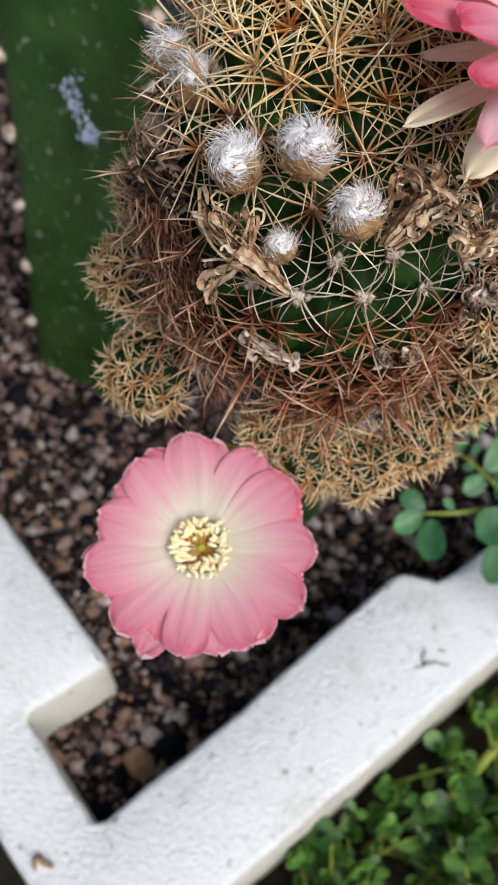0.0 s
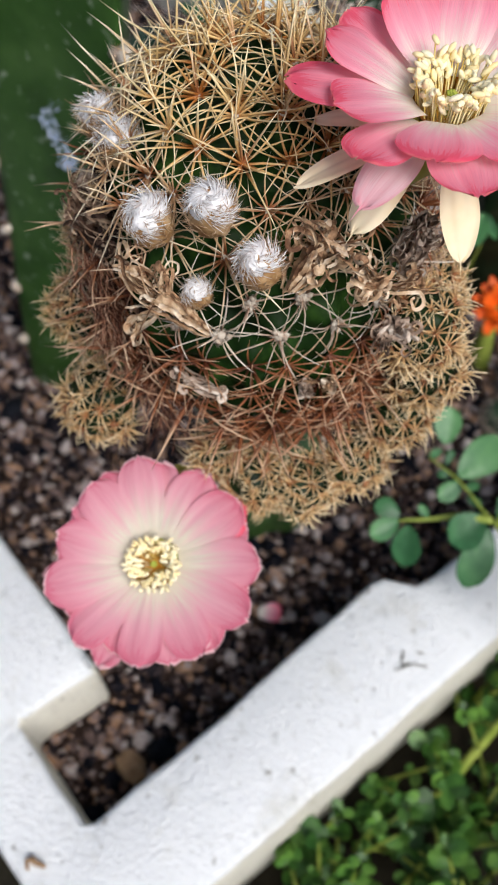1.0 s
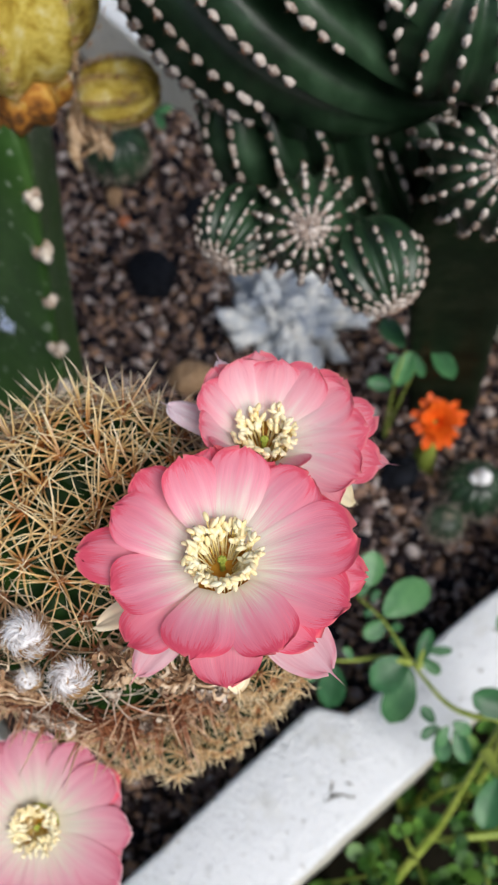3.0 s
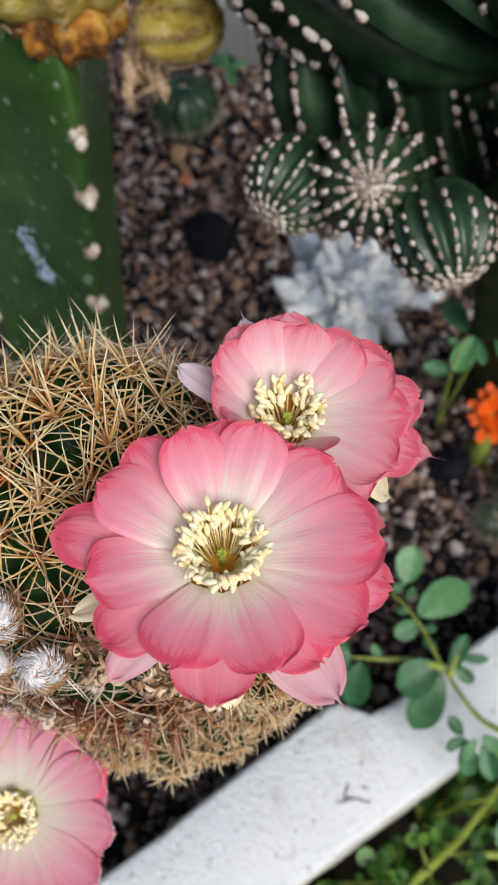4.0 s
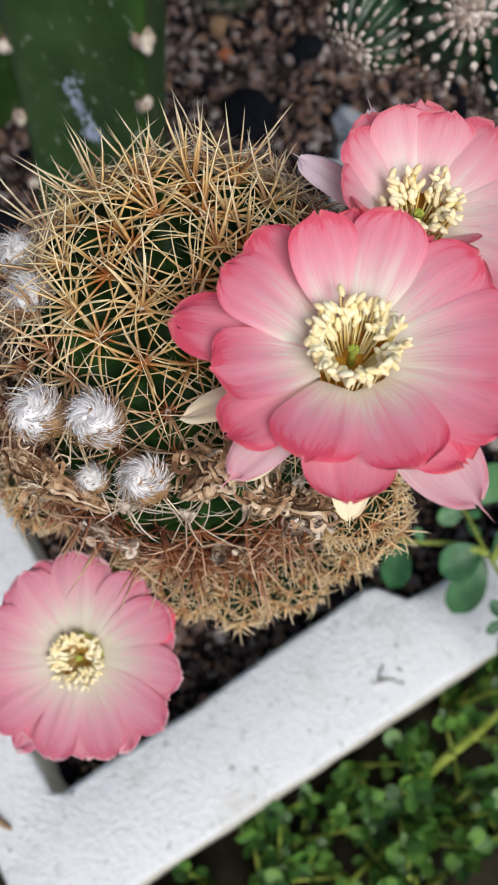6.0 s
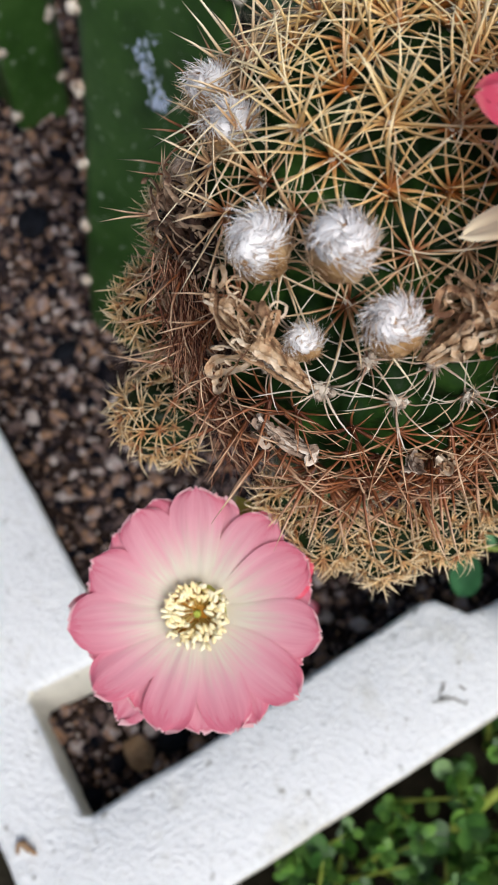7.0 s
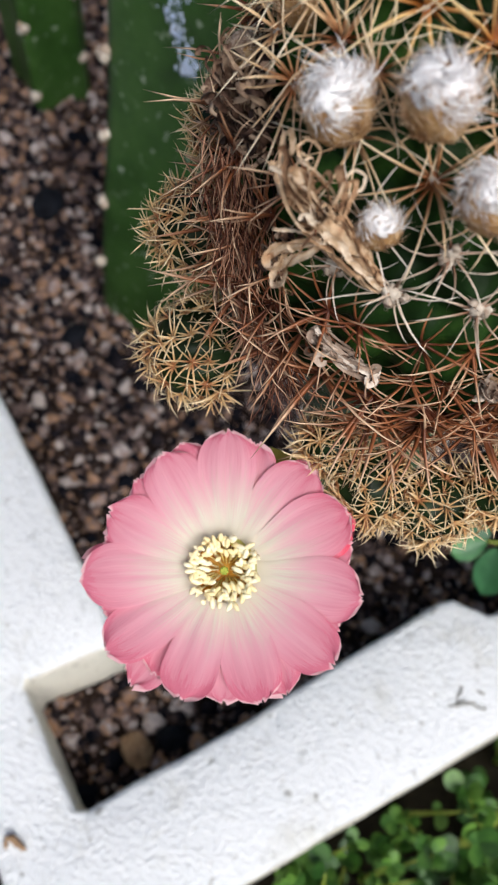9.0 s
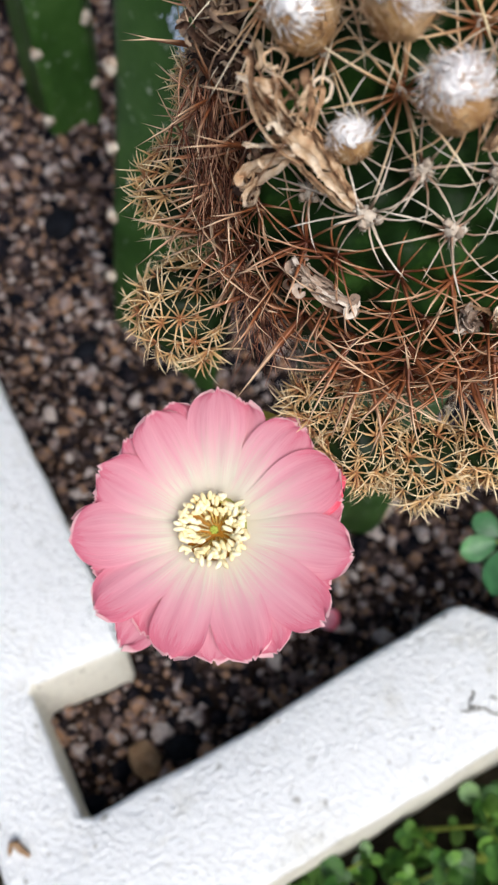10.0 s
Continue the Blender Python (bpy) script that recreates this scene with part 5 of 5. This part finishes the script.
def placed_leaves(owner, pairs, meshes, seed):
    """Leaves that run from a foot on the stem to a tip, both in world places."""
    rng = random.Random(seed)
    for foot, tip, wide in pairs:
        foot, tip = Vector(foot), Vector(tip)
        x = (tip - foot).normalized()
        z = Vector((rng.uniform(-0.2, 0.2), -0.45 + rng.uniform(-0.2, 0.2), 0.85))
        y = z.cross(x).normalized()
        z = x.cross(y)
        k = (tip - foot).length / 0.030
        o = part_of("leaf", rng.choice(meshes), owner)
        o.matrix_basis = Matrix.Translation(foot - owner.location) @ Matrix((x, y, z)).transposed().to_4x4() @ Matrix.Diagonal((k, k * wide * 0.88, k, 1))


trail = weed("trailing_weed", [[(0.268, 0.232, -0.155), (0.268, 0.240, -0.03), (0.257, 0.248, 0.062), (0.240, 0.252, 0.064), (0.226, 0.261, 0.060), (0.209, 0.286, 0.056), (0.195, 0.312, 0.052), (0.179, 0.329, 0.050)],
                               [(0.210, 0.285, 0.056), (0.192, 0.288, 0.054), (0.175, 0.288, 0.050), (0.158, 0.288, 0.048)],
                               [(0.213, 0.281, 0.057), (0.217, 0.292, 0.060), (0.222, 0.299, 0.063)]], [], "fresh green round-leaved weed trailing over the white planter wall", 5, 9.0)
placed_leaves(trail, [((0.186, 0.329, 0.066), (0.189, 0.351, 0.078), 1.05), ((0.196, 0.316, 0.050), (0.225, 0.341, 0.060), 0.95), ((0.188, 0.334, 0.050), (0.178, 0.329, 0.050), 0.8), ((0.189, 0.324, 0.050), (0.193, 0.333, 0.055), 0.8), ((0.197, 0.312, 0.050), (0.181, 0.302, 0.045), 1.0), ((0.198, 0.306, 0.052), (0.207, 0.310, 0.056), 0.9), ((0.199, 0.302, 0.052), (0.208, 0.295, 0.050), 0.8), ((0.191, 0.318, 0.050), (0.182, 0.317, 0.050), 0.9)], LEAVES, 41)
placed_leaves(trail, [((0.157, 0.285, 0.060), (0.140, 0.294, 0.066), 0.95), ((0.158, 0.287, 0.050), (0.139, 0.278, 0.045), 1.0), ((0.165, 0.286, 0.045), (0.158, 0.257, 0.042), 0.95), ((0.175, 0.288, 0.052), (0.169, 0.296, 0.055), 0.8), ((0.206, 0.286, 0.056), (0.181, 0.269, 0.054), 1.15), ((0.209, 0.283, 0.050), (0.196, 0.246, 0.030), 0.75)], LEAVES, 42)
placed_leaves(trail, [((0.213, 0.282, 0.058), (0.222, 0.306, 0.066), 0.55), ((0.217, 0.291, 0.062), (0.236, 0.288, 0.064), 0.5), ((0.215, 0.286, 0.060), (0.228, 0.278, 0.055), 0.8), ((0.220, 0.249, 0.058), (0.211, 0.259, 0.060), 0.9), ((0.222, 0.248, 0.056), (0.210, 0.243, 0.050), 0.8), ((0.223, 0.247, 0.055), (0.226, 0.228, 0.040), 0.75), ((0.230, 0.249, 0.060), (0.243, 0.242, 0.056), 0.9), ((0.232, 0.247, 0.056), (0.239, 0.227, 0.045), 0.7), ((0.228, 0.248, 0.055), (0.219, 0.237, 0.050), 0.8)], LEAVES, 45)
thick = weed("stemmy_weed", [[(0.180, 0.150, -0.157), (0.196, 0.161, -0.130), (0.216, 0.182, -0.110), (0.234, 0.201, -0.090), (0.242, 0.211, -0.070), (0.254, 0.236, 0.000), (0.259, 0.249, 0.050), (0.259, 0.254, 0.085)],
                             [(0.301, 0.208, -0.090), (0.260, 0.203, -0.085), (0.235, 0.201, -0.090)],
                             [(0.251, 0.237, 0.040), (0.256, 0.223, 0.045), (0.262, 0.218, 0.045)]], [], "leggy weed with thick yellow-green stems beside the planter", 15, 9.0, 1.1, 1.5)
placed_leaves(thick, [((0.269, 0.289, 0.088), (0.254, 0.304, 0.092), 1.05), ((0.262, 0.248, 0.086), (0.232, 0.260, 0.090), 0.85), ((0.254, 0.220, 0.050), (0.246, 0.193, 0.030), 0.8), ((0.270, 0.283, 0.080), (0.260, 0.269, 0.076), 0.8), ((0.257, 0.222, 0.055), (0.266, 0.212, 0.050), 0.8), ((0.263, 0.224, 0.060), (0.269, 0.238, 0.070), 0.9)], LEAVES, 46)
rng = random.Random(77)
for k in range(60):
    u, v = -0.02 + 0.44 * (k % 18) / 17 + rng.uniform(-0.02, 0.02), -0.088 - 0.042 * (k // 18) + rng.uniform(-0.012, 0.012)
    p = plan(u, v, -0.157)
    stems = []
    for q in range(3):
        d = Vector((rng.uniform(-1, 1), rng.uniform(-1, 1), 0)) * 0.06
        if k // 18 == 0:
            d = d * 0.5 - ARM_V * 0.012
        h = rng.uniform(0.03, 0.085)
        stems.append([p, p + d * 0.4 + Vector((0, 0, h * 0.5)), p + d + Vector((0, 0, h))])
    weed("ground_weed", stems, SMALL_LEAVES, "low green round-leaved weed growing at the foot of the planter", 100 + k, 0.021, rng.uniform(0.55, 1.0), 1.35)

back = weed("seedling_weed", [[(0.224, 0.522, -0.090), (0.228, 0.504, 0.020), (0.234, 0.492, 0.094)], [(0.224, 0.522, -0.090), (0.217, 0.499, 0.020), (0.208, 0.463, 0.085), (0.217, 0.487, 0.094)]], [], "thin upright green weed with pointed leaves in the gravel", 55, 9.0, 0.6)
placed_leaves(back, [((0.233, 0.493, 0.094), (0.251, 0.520, 0.104), 0.7), ((0.235, 0.489, 0.094), (0.249, 0.463, 0.085), 0.75), ((0.221, 0.484, 0.094), (0.207, 0.458, 0.085), 0.75), ((0.216, 0.488, 0.094), (0.199, 0.513, 0.100), 0.75), ((0.208, 0.463, 0.085), (0.188, 0.467, 0.085), 0.8), ((0.222, 0.483, 0.094), (0.228, 0.466, 0.085), 0.6), ((0.233, 0.495, 0.094), (0.223, 0.506, 0.100), 0.6), ((0.213, 0.480, 0.092), (0.202, 0.481, 0.092), 0.8)], LEAVES, 43)
bloomer = weed("white_bud_weed", [[(0.345, 0.628, -0.10), (0.344, 0.63, -0.05), (0.340, 0.635, -0.015)]], [], "green weed with a white bud beside the wall", 56, 9.0, 0.8)
placed_leaves(bloomer, [((0.342, 0.63, -0.07), (0.352, 0.585, -0.03), 0.8), ((0.342, 0.632, -0.05), (0.325, 0.60, -0.03), 0.6)], LEAVES, 44)
felt_pad("white_bud", 0.016, bloomer, Vector((0.343, 0.640, -0.008)) - bloomer.location, WOOL, 5)

sprout = weed("sprout_weed", [[(0.013, 0.864, -0.040), (0.015, 0.849, -0.022)]], [], "tiny light green sprout in the gravel near the far wall", 57, 9.0, 0.6)
placed_leaves(sprout, [((0.015, 0.849, -0.022), (-0.003, 0.858, -0.012), 0.7), ((0.016, 0.850, -0.022), (0.034, 0.849, -0.012), 0.7), ((0.016, 0.848, -0.022), (0.024, 0.828, -0.022), 0.7), ((0.015, 0.849, -0.022), (0.012, 0.858, -0.007), 0.6)], LEAVES, 47)

# ---- a twig and scraps on the wall ----
twig = Build()
rng = random.Random(12)
for pts in ([(0.0085, 0.0085), (0.0080, 0.0060), (0.0045, 0.0045), (0.0030, 0.0020), (0.0, 0.0012)], [(-0.003, 0.0030), (0.0, 0.0012), (0.0045, -0.0010), (0.0070, -0.0005), (0.0100, -0.0035), (0.0115, -0.0065), (0.0150, -0.0080)], [(0.0030, 0.0020), (0.0050, 0.0010), (0.0070, -0.0005)], [(0.015, 0.002), (0.018, -0.003)]):
    run = []
    for (a, b), (c, d) in zip(pts, pts[1:]):
        run += [plan(0.190 + a + (c - a) * t + rng.uniform(-0.0005, 0.0005), -0.047 + b + (d - b) * t + rng.uniform(-0.0005, 0.0005), 0.0003) for t in (0, 0.33, 0.66)]
    twig.tube(run, [0.00055 * rng.uniform(0.3, 1.4) for _ in run], 5)
tagged(twig.done("dry_twig", mottled("grey_twig", [(0.3, (0.05, 0.05, 0.04)), (0.7, (0.20, 0.19, 0.15))], 400, 0.8, 0.2)), "thin grey dry twig stuck to the white wall", "twig")
nick = Build()
nick.tube([plan(-0.036 + 0.009 * t, -0.001 + 0.004 * math.sin(5 * t), 0.0012 + 0.0016 * math.sin(3 * t)) for t in np.linspace(0, 1, 12)], [0.0006 + 0.0011 * math.sin(3.1 * t) for t in np.linspace(0, 1, 12)], 8)
nick.v = [p + Vector(noise.noise_vector(p * 500)) * 0.0012 for p in nick.v]
tagged(nick.done("dirt_crumb", STONE_TAN), "brown crumb of dirt on the white wall", "dirt")
fallen = part_of("fallen_petal", petal_mesh("fallen_petal", PETAL_A, 0.016, 0.007, 70, 100, 900))
fallen.location = (0.078, 0.274, soil_z(0.078, 0.274) + 0.004)
tagged(fallen, "pink petal fallen on the gravel", "petal")
